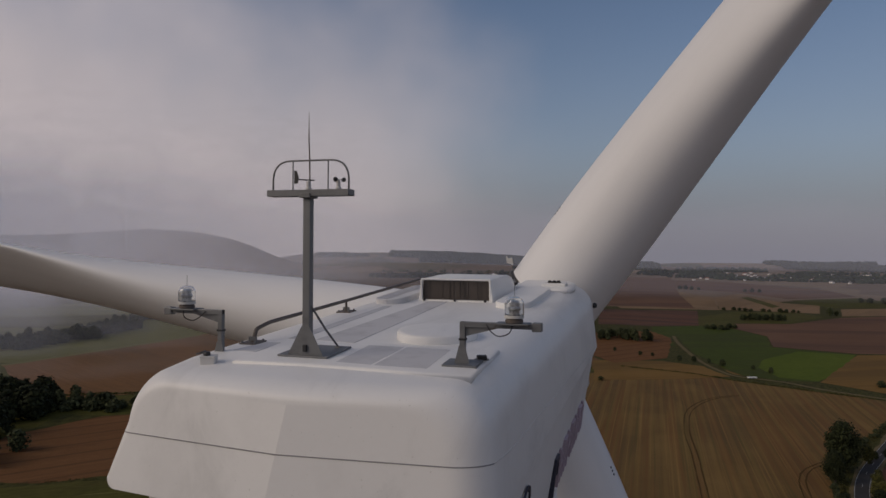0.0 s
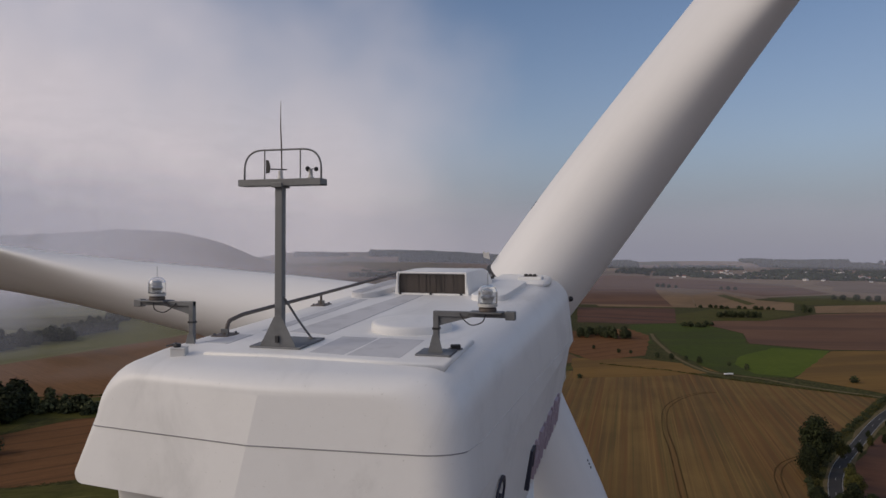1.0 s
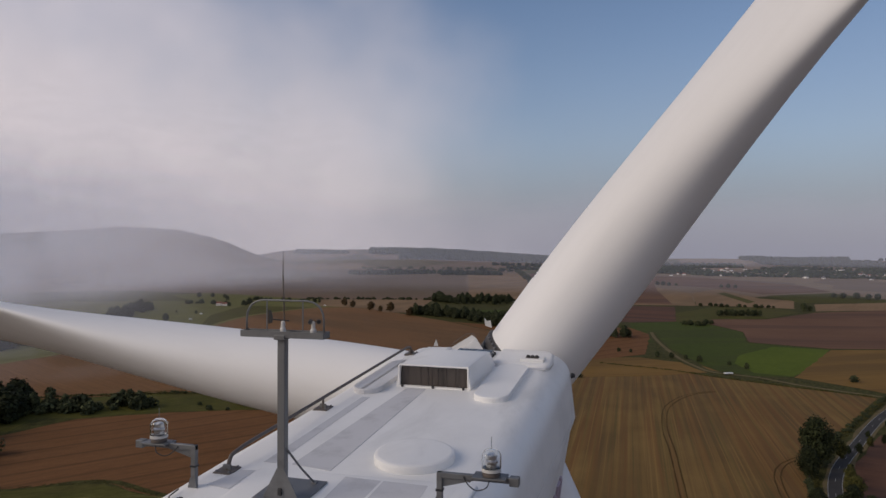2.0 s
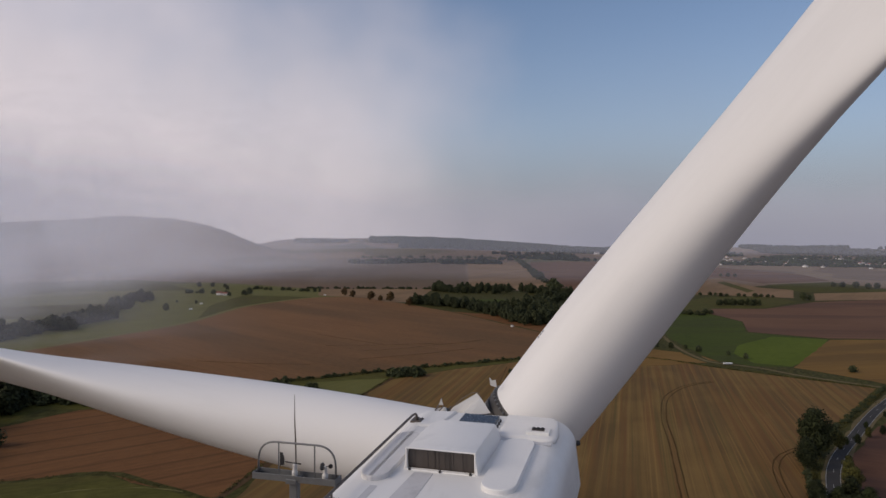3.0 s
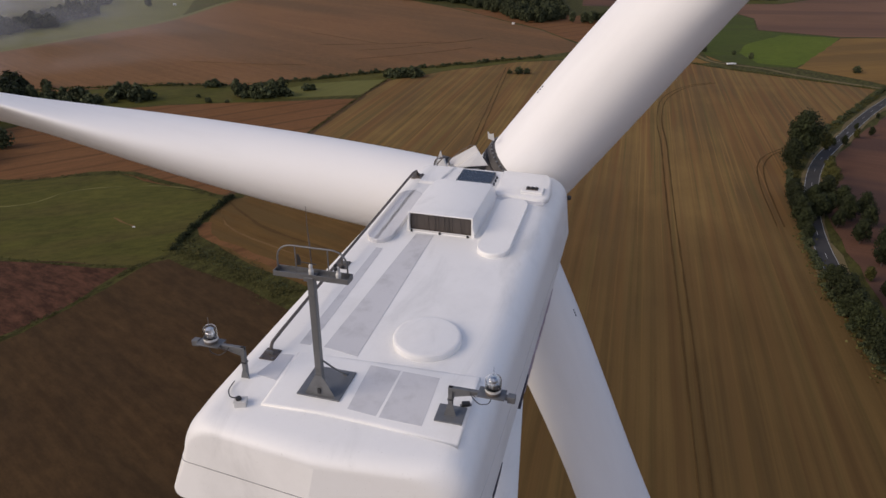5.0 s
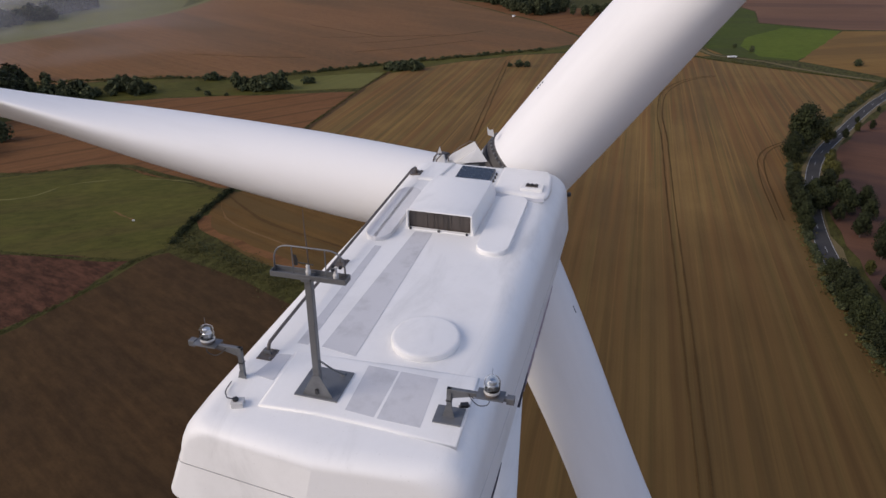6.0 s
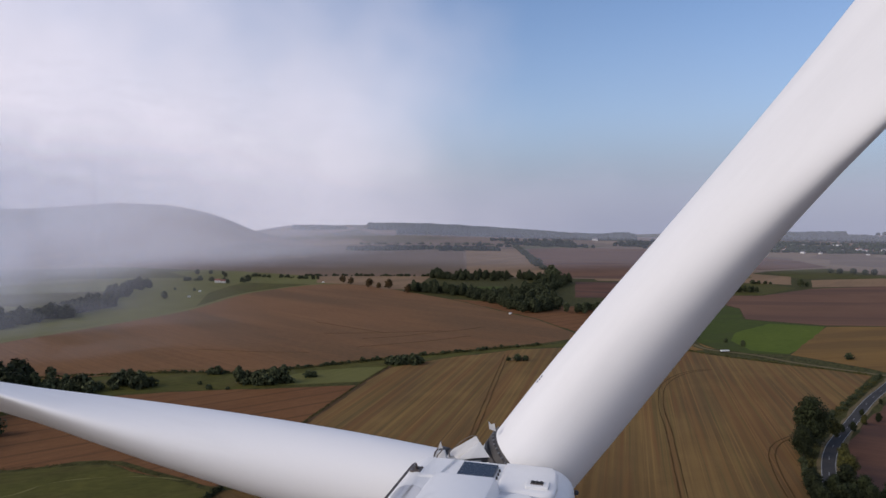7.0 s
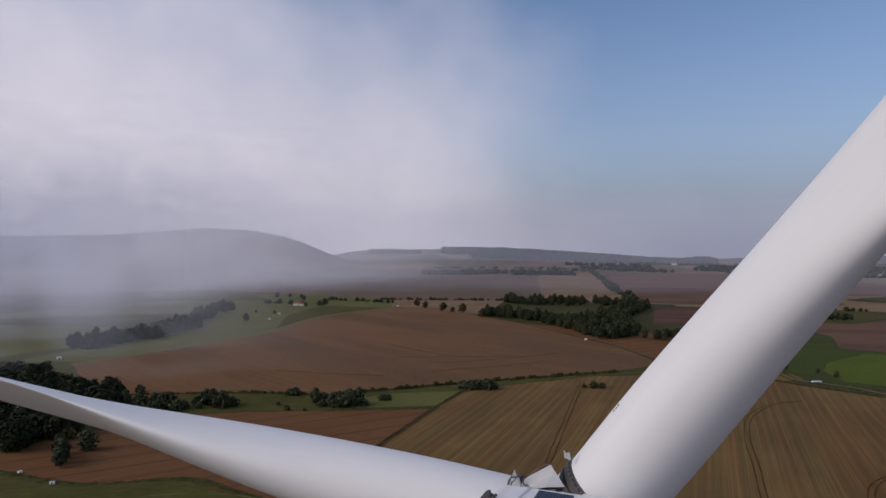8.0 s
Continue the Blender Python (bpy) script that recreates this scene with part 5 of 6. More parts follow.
flat("roof_step", [(-0.95, -4.86), (-0.2, -4.84), (0.6, -4.88), (1.56, -4.95), (1.56, -3.72), (0.3, -3.74), (-0.95, -3.78)], -0.05, 0.018, WHITE, "low raised roof platform", 0.07, 0.016, True)
flat("grip_or_shade_strip", [(-0.66, -3.60), (-0.14, -3.69), (-0.08, -0.10), (-0.40, -0.10)], -0.02, 0.005, GRIP, "grey anti-slip strip along the roof")
flat("grip_or_shade_strip", [(0.12, -4.70), (0.50, -4.74), (0.53, -3.86), (0.11, -3.84)], 0.0, 0.0195, GRIP, "grey anti-slip pad")
flat("grip_or_shade_strip", [(0.54, -4.75), (1.08, -4.77), (1.06, -3.88), (0.56, -3.86)], 0.0, 0.020, GRIP, "grey anti-slip pad")
flat("grip_or_shade_strip", [(-1.28, -4.35), (-0.98, -4.40), (-0.98, -3.86), (-1.15, -3.88)], -0.02, 0.005, GRIP, "worn grey anti-slip pad")
flat("grip_or_shade_strip", [(-1.02, -3.6), (-0.86, -3.6), (-0.80, -0.75), (-0.92, -0.75)], -0.02, 0.004, GRIP, "narrow worn grey strip")
c = to_roof(0.68, -3.13)
hatch = part("roof_hatch", lathe([(0.46, -0.03), (0.475, 0.0), (0.475, 0.06), (0.468, 0.085), (0.45, 0.098), (0.42, 0.102)], 56, Matrix.Translation(c)), WHITE, nacelle, "round white roof hatch cover", True)
hm = hatch.modifiers.new("edges", "EDGE_SPLIT")
hm.split_angle = radians(35)


def pod(x0, x1, y0, y1, label, mat=WHITE):
    a, b = to_roof(x0, y0), to_roof(x1, y1)
    ob = part("roof_pod", add_prism(bmesh.new(), stadium(a.x, b.x, a.y, b.y, 0.27), -0.05, 0.085, 0.022, 0.018), mat, nacelle, label)


pod(-1.22, -0.70, -0.60, 1.55, "long rounded roof fairing of worn grey-white paint", WORN)
pod(0.78, 1.38, -0.66, 1.62, "long rounded white roof fairing")
flat("front_step", [(0.60, 1.84), (1.10, 1.78), (1.45, 1.72), (1.62, 1.74), (1.70, 1.86), (1.72, 2.2), (1.66, 2.8), (1.55, 3.02), (0.60, 3.06)], -0.05, 0.055, WHITE, "raised front rim of the roof", 0.10, 0.05, True)
# shading of the rim's rear step, laid on as a grey strip
flat("grip_or_shade_strip", [(0.70, 1.68), (1.50, 1.56), (1.64, 1.60), (1.64, 1.72), (1.45, 1.70), (0.70, 1.81)], -0.02, 0.006, GRIP, "grey strip painting the shaded step below the front rim")
flat("front_step", [(-1.02, 2.1), (-0.62, 2.1), (-0.45, 3.05), (-0.95, 3.0)], -0.05, 0.04, WHITE, "raised front edge of the roof", 0.06, 0.03)


def hood():
    """Cooling hood with its dark louvred rear opening."""
    bm = bmesh.new()

    def ring(y, xl, xr, zt, flare, shift=0.0):
        a = to_roof(xl, y).x
        b = to_roof(xr, y).x
        yy = to_roof(0, y).y
        r = 0.05
        return [(a - flare, yy - shift, -0.05), (a, yy, zt - r), (a + r * 0.3, yy, zt - r * 0.3), (a + r, yy, zt), (b - r, yy, zt), (b - r * 0.3, yy, zt - r * 0.3), (b, yy, zt - r), (b + flare, yy - shift, -0.05)]

    rings = [ring(0.02, -0.575, 0.615, 0.365, 0.04, 0.06), ring(0.8, -0.575, 0.625, 0.345, 0.08), ring(1.45, -0.57, 0.63, 0.305, 0.10), ring(1.86, -0.52, 0.60, 0.235, 0.10), ring(2.02, -0.48, 0.56, 0.03, 0.10)]
    vr = [[bm.verts.new(p) for p in r] for r in rings]
    for a, b in zip(vr, vr[1:]):
        for i in range(7):
            bm.faces.new((a[i], a[i + 1], b[i + 1], b[i]))
    bm.faces.new(vr[-1])
    root = part("cooling_hood", bm, WHITE, nacelle, "white cooling hood with a dark louvred opening", True)
    root.modifiers.new("thick", "SOLIDIFY").thickness = 0.03
    root.modifiers.new("edges", "EDGE_SPLIT").split_angle = radians(40)
    a, b = to_roof(-0.575, 0.0), to_roof(0.615, 0.0)
    part("louvre_panel", box((a.x + 0.02, a.y + 0.07, 0.0), (b.x - 0.02, a.y + 0.09, 0.34)), LOUVRE, root, "dark recessed louvre panel")
    for t in (0.30, 0.41, 0.46, 0.55, 0.62, 0.67, 0.80):
        x = lerp(a.x, b.x, t)
        part("louvre_slat", box((x - 0.005, a.y + 0.062, 0.03), (x + 0.005, a.y + 0.073, 0.335)), LOUVRE, root)
    part("opening_sill", box((a.x - 0.01, a.y - 0.03, -0.03), (b.x + 0.01, a.y + 0.05, 0.018), 0.008), WHITE, root)
    part("opening_lintel", box((a.x + 0.0, a.y + 0.01, 0.342), (b.x - 0.0, a.y + 0.05, 0.368), 0.012), WHITE, root)
    for x, s in ((a.x - 0.005, 1), (b.x + 0.005, -1)):
        part("opening_jamb", box((min(x, x + s * 0.03), a.y - 0.01, 0.0), (max(x, x + s * 0.03), a.y + 0.05, 0.35), 0.012), WHITE, root)
    for t in (0.06, 0.5, 0.93):
        x = lerp(a.x, b.x, t)
        part("latch", box((x - 0.02, a.y - 0.045, 0.0), (x + 0.02, a.y - 0.02, 0.045), 0.006), BLACK, root)


hood()
flat("roof_window", [(-0.27, 2.10), (0.46, 2.07), (0.47, 2.86), (-0.25, 2.90)], -0.02, 0.055, PANEL, "dark tinted roof panel", 0.01, 0.005)
for k in range(4):
    p = to_roof(0.53, 2.14 + 0.17 * k)
    part("bolt_head", lathe([(0.02, 0.0), (0.02, 0.05), (0.012, 0.06)], 8, Matrix.Translation(p)), BLACK, nacelle)


def front_box():
    p = to_roof(1.36, 2.06)
    root = part("sensor_base", box((p.x - 0.22, p.y - 0.15, 0.02), (p.x + 0.22, p.y + 0.15, 0.11), 0.02), WHITE, nacelle, "white sensor base")
    part("sensor_plate", box((p.x - 0.13, p.y - 0.07, 0.105), (p.x + 0.11, p.y + 0.08, 0.118), 0.004), RAILM, root, "dark mounting plate")
    for dx in (-0.09, -0.01, 0.07):
        part("sensor", lathe([(0.035, 0.10), (0.04, 0.12), (0.035, 0.145), (0.02, 0.155)], 12, Matrix.Translation((p.x + dx, p.y, 0))), BLACK, root, "small dark sensor")


front_box()

part("side_knob", lathe([(0.05, 0.0), (0.055, 0.03), (0.04, 0.07), (0.015, 0.08)], 14, pose(1.80, 3.02, -0.42, 0, 90, 0)), BLACK, nacelle, "small black knob on the side")
# handrail along the roof edge
rail_pts = [(-1.295, -3.93, 0.0), (-1.29, -3.86, 0.15), (-1.26, -3.60, 0.19), (-1.24, -1.43, 0.17), (-1.15, 2.20, 0.17), (-1.13, 2.36, 0.15), (-1.12, 2.42, 0.0)]
pts = []
for x, y, z in rail_pts:
    p = to_roof(x, y, z)
    pts.append(p)
rail = part("handrail", tube(rounded(pts, 0.045), 0.024, 10), RAILM, nacelle, "dark steel tube handrail", True)
for x, y in ((-1.295, -3.93), (-1.26, -1.45), (-1.13, 2.42)):
    p = to_roof(x, y)
    foot = part("rail_foot", box((p.x - 0.11, p.y - 0.12, -0.02), (p.x + 0.11, p.y + 0.12, 0.012), 0.003), RAILM, rail, "dark steel foot plate")
    part("gusset", box((p.x - 0.05, p.y - 0.012, 0.0), (p.x + 0.05, p.y + 0.012, 0.07), 0.004), STEEL, foot)
    for dx in (-0.08, 0.08):
        for dy in (-0.09, 0.09):
            part("bolt_head", lathe([(0.014, 0.0), (0.014, 0.03), (0.008, 0.034)], 8, Matrix.Translation((p.x + dx, p.y + dy, 0))), STEEL, foot)
p = to_roof(-1.26, -1.45)
part("rail_post", tube([(p.x, p.y, 0.0), (p.x, p.y, 0.16)], 0.018, 8), RAILM, rail)


# lettering on the side, as plain bars
def side_bar(y0, y1, z0, z1, mat):
    zc = (z0 + z1) / 2
    x = 1.865 - 0.28 * (-1.06 - zc) / 2.19
    part("lettering_bar", box((-0.08, y0, z0 - zc), (0.010, y1, z1 - zc), 0.0, pose(x, 0, zc, 0, 7.3, 0)), mat, nacelle)


for k in range(8):
    y0 = -1.25 + k * 0.44
    mat = LETTER2 if k == 0 else LETTER
    side_bar(y0, y0 + 0.07, -2.60, -2.02, mat)
    side_bar(y0 + 0.20, y0 + 0.27, -2.60 if k % 3 else -2.32, -2.02 - 0.12 * (k % 2), mat)
    side_bar(y0 + 0.07, y0 + 0.20, -2.10 - 0.22 * (k % 2), -2.02 - 0.22 * (k % 2), mat)
bm = bmesh.new()
add_lathe(bm, [(0.20, 0.0), (0.25, 0.0), (0.25, 0.02), (0.20, 0.02), (0.20, 0.0)], 32, pose(1.787, -3.80, -1.65, 0, 97.3, 0), False)
part("round_emblem", bm, LETTER2, nacelle, "dark round emblem")
part("round_emblem", lathe([(0.10, -0.02), (0.10, 0.02)], 24, pose(1.783, -3.80, -1.69, 0, 97.3, 0)), LETTER2, nacelle)


# ---------- rotor ----------
THETA = 36.0
HUB = Vector((0.06, 4.79, 86.83))
ROT = pose(HUB.x, HUB.y, HUB.z, 4.4, 0, -1.3)
rotor = part("hub", lathe([(0.9, -2.0), (1.15, -1.6), (1.28, -0.8), (1.25, 0.2), (1.1, 0.9), (0.75, 1.5), (0.3, 1.85), (0.05, 1.92)], 40, pose(0, 0, 0, -90, 0, 0)), WHITE, turbine, "white rotor hub", True, ROT)


def foil(t, n=22):
    """Aerofoil outline, chord 1 from the leading edge at 0; t: thickness."""
    up5, dn = [], []
    for k in range(n + 1):
        x = 0.5 * (1 - math.cos(math.pi * k / n))
        yt = 5 * t * (0.2969 * math.sqrt(x) - 0.126 * x - 0.3516 * x * x + 0.2843 * x ** 3 - 0.1015 * x ** 4)
        camber = 0.10 * t / 0.25 * x * (1 - x)
        up5.append((x, yt + camber))
        dn.append((x, -yt + camber))
    return up5 + dn[-2:0:-1]


def blade_mesh():
    """Blade along +z from the root flange: round root, widest near 8 m, then tapering and twisted."""
    rings = []
    for r in (1.5, 2.2, 3.0, 3.8, 4.6, 5.4, 6.2, 7, 8, 9, 10, 11, 12, 13, 14.5, 16, 18, 20, 24, 28, 32, 35, 37, 38, 38.5):
        w = step(r, 2.6, 15.7)
        chord = lerp(2.08, 3.20, step(r, 2.5, 14.0)) if r < 15.7 else 3.20 - (r - 15.7) * 0.09
        if r > 35:
            chord *= max(0.08, 1 - ((r - 35) / 3.7) ** 2)
        thick = lerp(0.47, 0.20, step(r, 4.5, 16))
        pitch = radians(PITCH + 22 * (1 - step(r, 3, 17)))
        base, ring = foil(thick), []
        n = len(base)
        for i, (x, y) in enumerate(base):
            a = math.pi - 2 * math.pi * i / n
            px, py = math.cos(a) * 1.04, math.sin(a) * 1.04
            fx, fy = (x - 0.33) * chord, y * chord
            qx, qy = lerp(px, fx, w), lerp(py, fy, w)
            # qx: from leading to trailing edge; feathered by pitch
            ring.append((qx * math.cos(pitch) + qy * math.sin(pitch), -qx * math.sin(pitch) + qy * math.cos(pitch) - 0.005 * (r - 1.5), r))
        rings.append(ring)
    return loft(rings)


blade_proto = None
for k in range(3):
    ang = THETA + 120 * k
    m = Matrix.Rotation(radians(ang), 4, "Y")
    ring = part("pitch_bearing", lathe([(0.80, 0.85), (1.00, 1.10), (1.09, 1.13), (1.09, 1.24), (1.05, 1.26), (1.05, 1.31), (1.10, 1.33), (1.10, 1.45), (1.06, 1.49), (1.045, 1.53)], 64, m), RUBBER, rotor, "dark greased blade bearing ring")
    part("collar", lathe([(0.70, 0.80), (1.02, 0.88), (1.08, 0.93), (1.08, 1.09), (1.02, 1.12), (0.80, 1.12)], 64, m), WHITE, ring, "white collar below the bearing", True)
    for j in range(48):
        a5 = 2 * math.pi * j / 48
        bolt = Matrix.Translation((1.085 * math.cos(a5), 1.085 * math.sin(a5), 1.45))
        part("ring_bolt", lathe([(0.022, 0.0), (0.022, 0.035), (0.014, 0.042)], 6, m @ bolt), STEEL, ring)
    if blade_proto is None:
        blade = part("blade", blade_mesh(), BLADE, rotor, "long white feathered rotor blade", True, m)
        blade.modifiers.new("edges", "EDGE_SPLIT").split_angle = radians(50)
        blade_proto = blade
    else:
        blade = new("blade", blade_proto.data)
        blade.parent = rotor
        blade.matrix_basis = m
        blade.modifiers.new("edges", "EDGE_SPLIT").split_angle = radians(50)
        tagged(blade, "long white feathered rotor blade")
    part("ring_tab", box((-1.16, -0.16, 1.08), (-1.03, 0.06, 1.42), 0.01, Matrix.Rotation(radians(40), 4, "Z")), GREYBOX, ring, "pale bracket on the bearing ring")
    part("ring_pin", tube([(-1.09, -0.1, 1.15), (-1.22, -0.12, 1.2), (-1.24, -0.12, 1.32)], 0.014, 6), STEEL, ring, "thin steel pin")
    # small root marks
    for j in range(3):
        part("mark_bar", box((-0.012, -0.02, 3.1 + 0.08 * j), (0.012, 0.02, 3.14 + 0.08 * j), 0.0, Matrix.Rotation(radians(12), 4, "Z") @ Matrix.Translation((-1.035, 0, 0))), LETTER2, blade)
# folded fairing sheets and brackets between the blade roots
GAP = ROT @ Matrix.Rotation(radians(THETA - 60), 4, "Y")


def gap_point(x, y, z):
    return GAP.inverted() @ Vector((x, y, z))


def sheet(corners, thick=0.012):
    """A flat sheet of metal through its corners."""
    p = [gap_point(*c) for c in corners]
    n = (p[1] - p[0]).cross(p[2] - p[0]).normalized() * thick
    bm = bmesh.new()
    a, b = [bm.verts.new(v) for v in p], [bm.verts.new(v - n) for v in p]
    bm.faces.new(a)
    bm.faces.new(b[::-1])
    for i in range(len(p)):
        j = (i + 1) % len(p)
        bm.faces.new((a[i], a[j], b[j], b[i]))
    return bm


def rods(points, r):
    return tube([gap_point(*p) for p in points], r, 6)


for k in range(3):
    m = Matrix.Rotation(radians(THETA - 60 + 120 * k), 4, "Y")
    plate = part("hub_fairing", sheet([(-0.90, 3.95, 88.07), (-0.60, 3.92, 88.22), (-0.15, 3.95, 88.60), (0.06, 4.0, 88.26), (-0.35, 3.93, 88.22)]), WHITE, rotor, "white folded hub fairing sheet", False, m)
    part("side_sheet", sheet([(-0.98, 4.30, 88.10), (-0.86, 4.32, 88.26), (-0.32, 4.35, 88.60), (-0.15, 3.96, 88.585), (-0.60, 3.94, 88.21), (-0.90, 3.97, 88.06)]), GREYBOX, plate, "grey folded fairing sheet")
    # black sheet in place of the shade between fairing and blade roots
    part("gap_shade", sheet([(-0.92, 4.02, 88.05), (-0.35, 4.0, 88.20), (0.08, 4.06, 88.24), (0.30, 4.06, 87.90), (-0.8, 4.05, 87.80)], 0.05), BLACK, plate, "black sheet standing for the shade in the gap below the fairing")
    if k:
        continue
    part("vent_block", sheet([(-0.32, 3.95, 88.17), (-0.12, 3.95, 88.20), (-0.10, 3.95, 88.08), (-0.30, 3.95, 88.05)], 0.08), STEEL, plate, "grey block in the gap")
    part("root_cap", sheet([(-1.30, 4.1, 87.95), (-1.16, 4.12, 88.26), (-0.98, 4.12, 88.30), (-0.90, 4.1, 88.02)], 0.10), WHITE, plate, "white cap at the blade root")
    part("bracket", rods([(-1.26, 4.0, 87.95), (-1.19, 4.0, 88.25), (-1.07, 4.0, 88.42), (-1.05, 4.0, 88.52)], 0.016), RAILM, plate, "bent steel bracket")
    part("bracket", rods([(-1.18, 3.95, 87.95), (-1.11, 3.95, 88.22), (-0.99, 3.98, 88.36)], 0.014), RAILM, plate, "bent steel bracket")
    part("bracket_tip", sheet([(-1.10, 3.98, 88.38), (-1.05, 3.98, 88.52), (-1.00, 3.98, 88.38)], 0.03), GREYBOX, plate, "pale pointed bracket tip")
    part("bracket", rods([(-0.78, 3.98, 88.08), (-0.85, 4.0, 88.20), (-0.86, 4.0, 88.32), (-0.83, 4.0, 88.35)], 0.014), RAILM, plate, "hooked steel bracket")
    part("cable", rods([(-0.84, 4.1, 88.30), (-0.62, 4.2, 88.50), (-0.40, 4.2, 88.64), (-0.25, 4.15, 88.66), (-0.16, 4.0, 88.60)], 0.008), RAILM, plate, "thin slack cable")
    part("ring_tab", sheet([(0.02, 4.2, 88.84), (0.00, 4.2, 89.00), (0.05, 4.2, 88.94), (0.13, 4.2, 88.96), (0.16, 4.2, 88.80)], 0.04), GREYBOX, plate, "pale forked tab beside the bearing")


# ---------- instruments on the roof ----------
def on_roof(x, y):
    return 88.283 + 0.0615 * y


def wind_mast():
    x, y = -0.29, -4.52
    z = on_roof(x, y) + 0.03
    root = empty("instrument_mast", pose(x, y, z), "grey steel instrument mast on the nacelle roof", "mast")
    tilt = pose(0, 0, 0, 3.52, 0, -1.2)
    part("base_plate", box((-0.30, -0.09, -0.012), (0.27, 0.48, 0.008), 0.004, tilt), STEEL, root, "square galvanised base plate")
    H = 1.66
    part("post", box((-0.042, -0.042, 0.0), (0.042, 0.042, H), 0.008), STEEL, root, "square galvanised post")
    g = bmesh.new()
    o = [(-0.27, 0.0), (-0.20, 0.0), (-0.042, 0.30), (0.042, 0.30), (0.20, 0.0), (0.26, 0.0)]
    a = [g.verts.new((px, -0.05, pz)) for px, pz in o]
    b = [g.verts.new((px, -0.042, pz)) for px, pz in o]
    g.faces.new(a)
    g.faces.new(b[::-1])
    for i in range(6):
        j = (i + 1) % 6
        g.faces.new((a[i], a[j], b[j], b[i]))
    part("gusset", g, STEEL, root, "triangular steel gusset")
    part("brace", tube([(0.04, 0.0, 0.50), (0.10, 0.20, 0.25), (0.16, 0.40, 0.035)], 0.012, 8), STEEL, root, "slanting brace")
    part("brace_foot", box((0.13, 0.37, 0.0), (0.19, 0.43, 0.045), 0.006), STEEL, root)
    part("gland", box((-0.02, -0.075, 0.04), (0.02, -0.05, 0.11), 0.005), BLACK, root)
    dx = 0.02
    tray = part("crossbar", box((-0.459 + dx, -0.075, H - 0.03), (0.459 + dx, 0.075, H - 0.022)), STEEL, root, "galvanised crossbar tray")
    part("flange", box((-0.459 + dx, -0.079, H - 0.03), (0.459 + dx, -0.071, H + 0.035), 0.002), STEEL, tray)
    part("flange", box((-0.459 + dx, 0.071, H - 0.03), (0.459 + dx, 0.079, H + 0.035), 0.002), STEEL, tray)
    for sx in (-0.459 + dx, 0.451 + dx):
        part("end_plate", box((sx, -0.075, H - 0.03), (sx + 0.008, 0.075, H + 0.035)), STEEL, tray)
    part("clamp", box((-0.06, -0.09, H - 0.05), (0.06, 0.09, H + 0.0), 0.006), STEEL, root)
    hoop = rounded([(-0.43 + dx, 0, H), (-0.43 + dx, 0, H + 0.34), (0.43 + dx, 0, H + 0.34), (0.43 + dx, 0, H)], 0.21, 10)
    part("hoop", tube(hoop, 0.010, 8), STEEL, root, "bent protective hoop", True)
    for sx in (-0.20, 0.20):
        part("hoop_bar", tube([(sx + dx, 0, H), (sx + dx, 0, H + 0.34)], 0.007, 8), STEEL, root)
    part("lightning_rod", tube([(0.0, 0.03, H), (0.0, 0.02, H + 0.34), (0.0, 0, H + 0.57), (0.0, 0, H + 0.84)], [0.008, 0.008, 0.006, 0.002], 8), RAILM, root, "thin lightning rod")
    vane = part("wind_vane", lathe([(0.028, 0.0), (0.030, 0.05), (0.022, 0.07), (0.022, 0.12), (0.012, 0.135)], 16, Matrix.Translation((0.0, 0, H))), GREYBOX, root, "grey wind vane")
    part("vane_arm", tube([(-0.11, 0, H + 0.145), (0.07, 0, H + 0.135)], 0.007, 6), BLACK, vane)
    vf = bmesh.new()
    add_prism(vf, [(0, 0), (0.045, 0.01), (0.05, 0.075), (0.03, 0.135), (0, 0.14)], -0.003, 0.003)
    part("vane_fin", vf, BLACK, vane, "black tail fin", False, pose(-0.165, 0, H + 0.10, 90, 0, 0))
    an = part("anemometer", lathe([(0.030, 0.0), (0.032, 0.05), (0.020, 0.07), (0.020, 0.12), (0.010, 0.14)], 16, Matrix.Translation((0.335, 0, H))), GREYBOX, root, "cup anemometer")
    for k in range(3):
        a5 = radians(20 + 120 * k)
        cx, cy = 0.335 + 0.055 * math.cos(a5), 0.055 * math.sin(a5)
        part("cup_arm", tube([(0.335, 0, H + 0.135), (cx, cy, H + 0.135)], 0.004, 6), BLACK, an)
        part("cup", lathe([(0.004, -0.024), (0.017, -0.018), (0.024, 0.0), (0.017, 0.014)], 12, Matrix.Translation((cx, cy, H + 0.135)) @ pose(0, 0, 0, 90, 0, math.degrees(a5))), BLACK, an)


wind_mast()


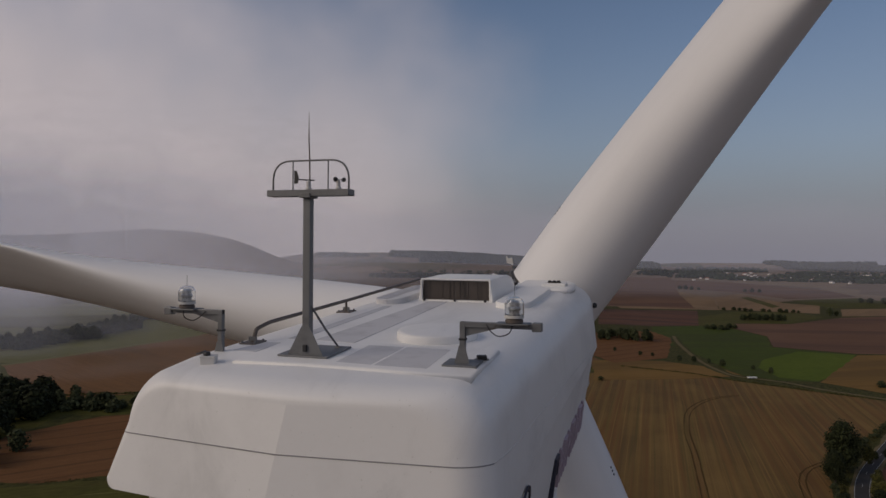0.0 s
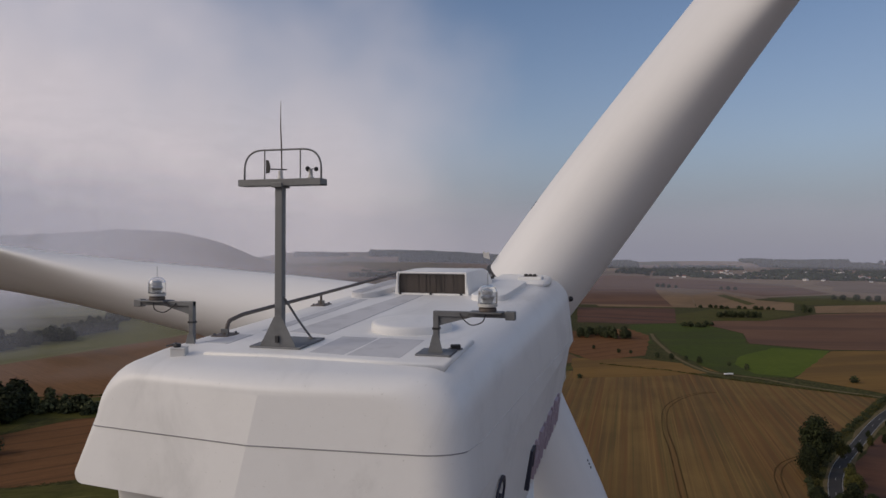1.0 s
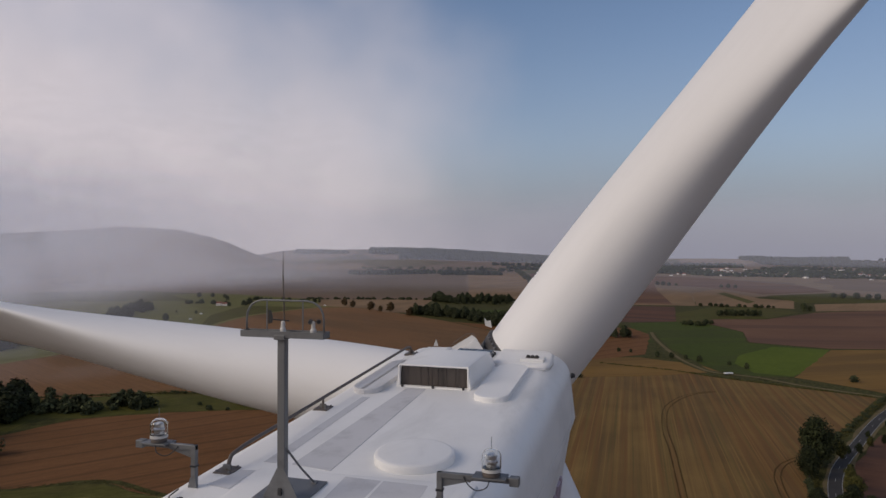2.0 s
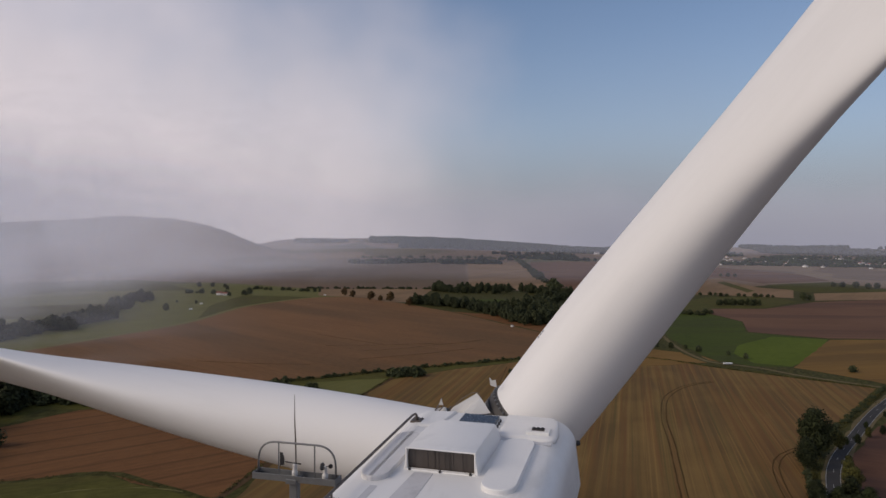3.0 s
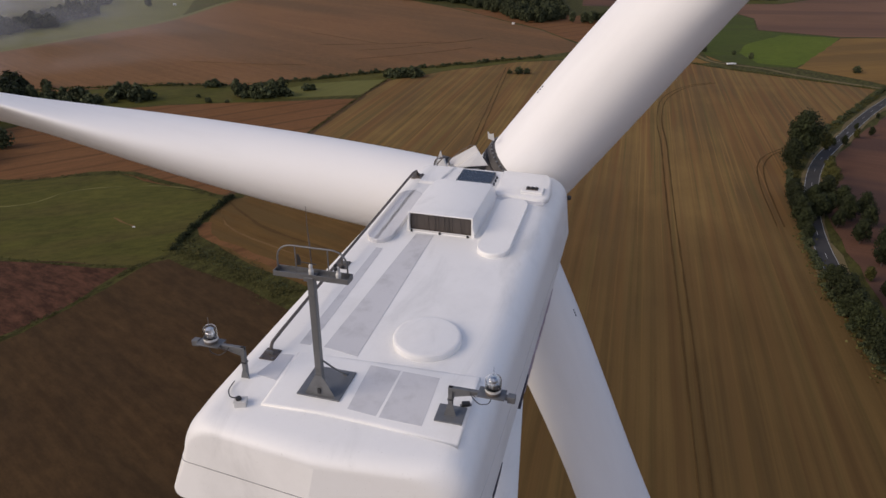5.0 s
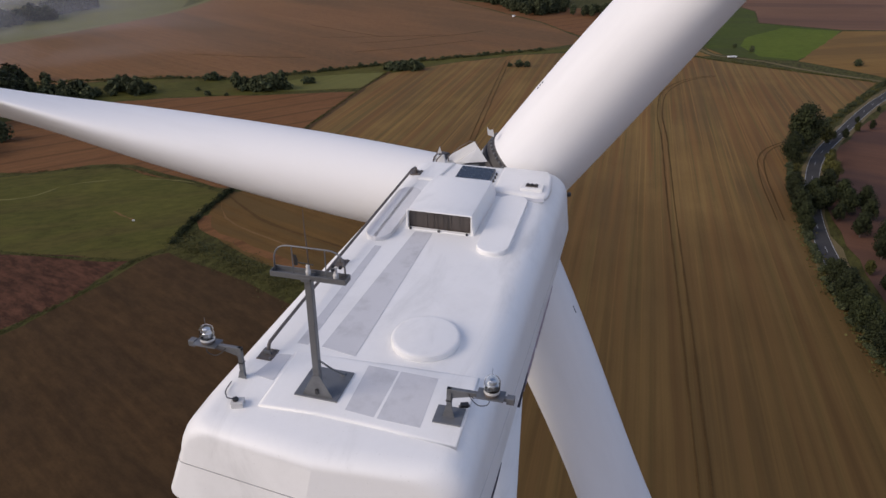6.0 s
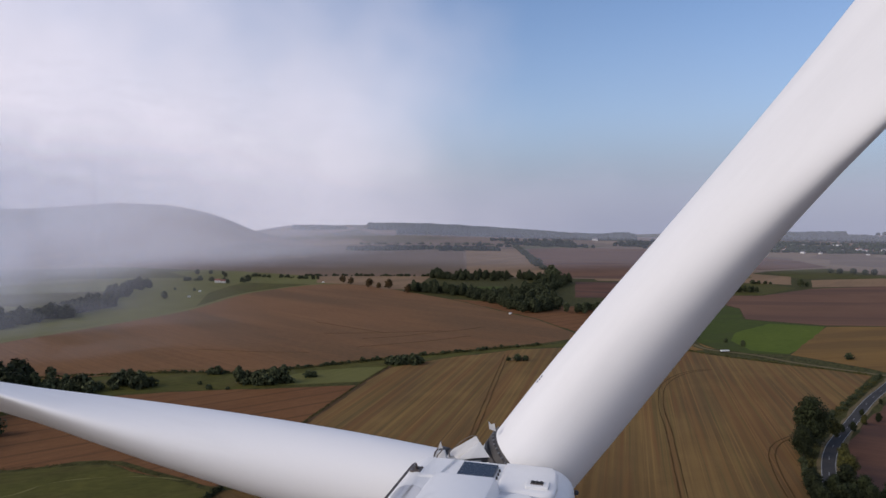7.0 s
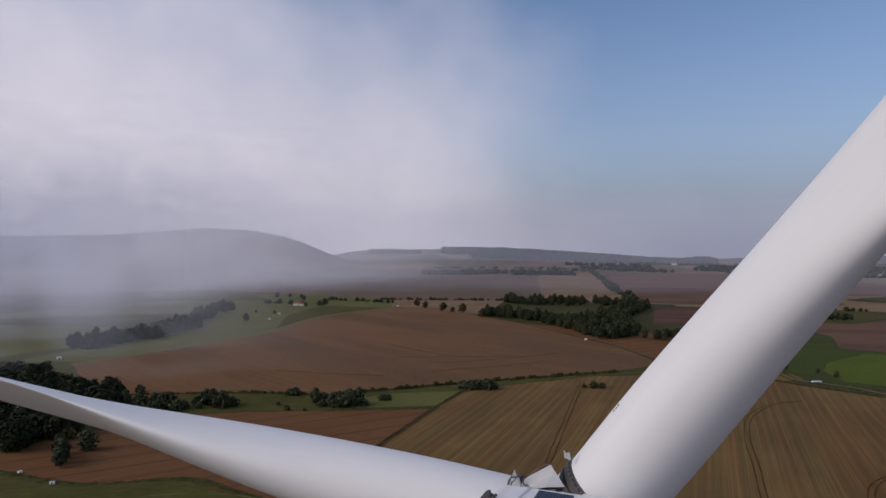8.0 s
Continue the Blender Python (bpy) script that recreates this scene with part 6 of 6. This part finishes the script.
def warning_lamp(x, y, side, reach, h, label):
    """Obstruction light on a bent bracket; side: +1 reaches east, -1 west."""
    z = on_roof(x, y) - (0.10 if side > 0 else 0.07)
    if side > 0:
        z = on_roof(x, y) + 0.03
    root = empty("warning_light", pose(x, y, z), label, "warning light", "warning lights on the nacelle")
    part("base_plate", box((-0.17, -0.15, -0.06), (0.17, 0.15, 0.008), 0.004, pose(0, 0, 0, 3.52, 0 if side > 0 else -6, 0)), STEEL, root, "galvanised base plate")
    part("post", box((-0.028, -0.028, 0.0), (0.028, 0.028, h), 0.006), STEEL, root, "square steel post")
    g = bmesh.new()
    o = [(-0.075, 0.0), (0.075, 0.0), (0.03, 0.17), (-0.03, 0.17)]
    a = [g.verts.new((px, -0.036, pz)) for px, pz in o]
    b = [g.verts.new((px, -0.029, pz)) for px, pz in o]
    g.faces.new(a)
    g.faces.new(b[::-1])
    for i in range(4):
        j = (i + 1) % 4
        g.faces.new((a[i], a[j], b[j], b[i]))
    part("gusset", g, STEEL, root)
    x0, x1 = sorted((-side * 0.028, side * reach))
    arm = part("arm", box((x0, -0.026, h - 0.052), (x1, 0.026, h), 0.005), STEEL, root, "steel arm")
    g = bmesh.new()
    o = [(side * 0.03, h - 0.05), (side * 0.03, h - 0.14), (side * 0.36, h - 0.05)]
    a = [g.verts.new((px, -0.004, pz)) for px, pz in o]
    b = [g.verts.new((px, 0.004, pz)) for px, pz in o]
    g.faces.new(a)
    g.faces.new(b[::-1])
    for i in range(3):
        j = (i + 1) % 3
        g.faces.new((a[i], a[j], b[j], b[i]))
    part("web_plate", g, STEEL, arm)
    part("end_box", box((side * reach - 0.045, -0.045, h - 0.07), (side * reach + 0.045, 0.045, h + 0.012), 0.006), STEEL, arm)
    lx = side * (reach - 0.22)
    head = part("lamp_base", lathe([(0.075, 0.0), (0.085, 0.01), (0.085, 0.035), (0.07, 0.05)], 24, Matrix.Translation((lx, 0, h))), RAILM, root, "dark lamp base")
    part("lamp_collar", lathe([(0.093, 0.05), (0.093, 0.075), (0.085, 0.08)], 24, Matrix.Translation((lx, 0, h))), GREYBOX, head)
    prof = [(0.090, 0.08)]
    for k in range(7):
        prof += [(0.094, 0.085 + k * 0.018), (0.089, 0.094 + k * 0.018)]
    prof += [(0.085, 0.215), (0.070, 0.235), (0.045, 0.25), (0.02, 0.254)]
    dome = part("lens_dome", lathe(prof, 28, Matrix.Translation((lx, 0, h))), GLASS, head, "clear ribbed glass dome", True)
    dome.modifiers.new("shell", "SOLIDIFY").thickness = 0.006
    part("lamp_core", lathe([(0.05, 0.08), (0.05, 0.12), (0.062, 0.13), (0.062, 0.15), (0.05, 0.16), (0.05, 0.2), (0.03, 0.215)], 16, Matrix.Translation((lx, 0, h))), SILVER, head, "silvery lamp inside the dome")
    part("lamp_tray", box((lx - 0.17, -0.10, h - 0.012), (lx + 0.15, 0.10, h + 0.004), 0.003), STEEL, arm, "thin steel tray below the lamp")
    for dy in (-0.085, 0.085):
        part("tray_stay", tube([(lx - side * 0.14, dy, h), (lx - side * 0.20, dy * 0.5, h - 0.06), (lx - side * 0.26, 0, h - 0.05)], 0.006, 6), RAILM, arm)
    part("bird_spike", tube([(lx, 0, h + 0.25), (lx, 0, h + 0.37)], 0.003, 5), STEEL, head)
    cab = rounded([(lx, -0.05, h + 0.02), (lx - side * 0.02, -0.09, h - 0.09), (lx - side * 0.14, -0.08, h - 0.13), (lx - side * 0.24, -0.05, h - 0.06), (lx - side * 0.26, -0.03, h - 0.02)], 0.05)
    part("cable", tube(cab, 0.006, 6), BLACK, root, "thin black cable", True)
    part("cable_tie", box((-0.034, -0.034, h * 0.55), (0.034, 0.034, h * 0.55 + 0.02)), BLACK, root)
    return root


warning_lamp(1.36, -4.50, 1, 0.72, 0.40, "clear glass warning light on a steel bracket over the nacelle edge")
warning_lamp(-1.385, -4.42, -1, 0.66, 0.515, "clear glass warning light on a bent bracket beside the handrail")


def junction_box():
    x, y = -1.197, -4.90
    root = empty("junction_box", pose(x, y, on_roof(x, y) - 0.03, 3.5, 0, 18), "small grey junction box with a cable on the roof", "junction box")
    part("case", box((-0.075, -0.06, -0.02), (0.075, 0.06, 0.075), 0.012), GREYBOX, root)
    part("lid", box((-0.078, -0.063, 0.072), (0.078, 0.063, 0.088), 0.006), GREYBOX, root)
    part("cable_gland", lathe([(0.035, 0.0), (0.038, 0.02), (0.03, 0.04)], 12, pose(-0.02, 0.0, 0.085)), BLACK, root)
    part("cable", tube(rounded([(-0.02, 0.0, 0.11), (-0.13, 0.03, 0.10), (-0.20, 0.22, 0.05), (-0.16, 0.40, 0.05)], 0.06), 0.008, 6), BLACK, root, "black cable", True)


junction_box()
fb = to_roof(1.50, -4.30)
p = NAC @ fb
root = empty("cable_coupler", pose(p.x, p.y, p.z + 0.02, 3.5, 0, 20), "small dark cable coupler on the roof", "coupler")
part("body", box((-0.05, -0.03, 0.0), (0.05, 0.03, 0.05), 0.01), BLACK, root)
part("clip", box((-0.07, -0.02, 0.0), (0.07, 0.02, 0.015), 0.004), STEEL, root)
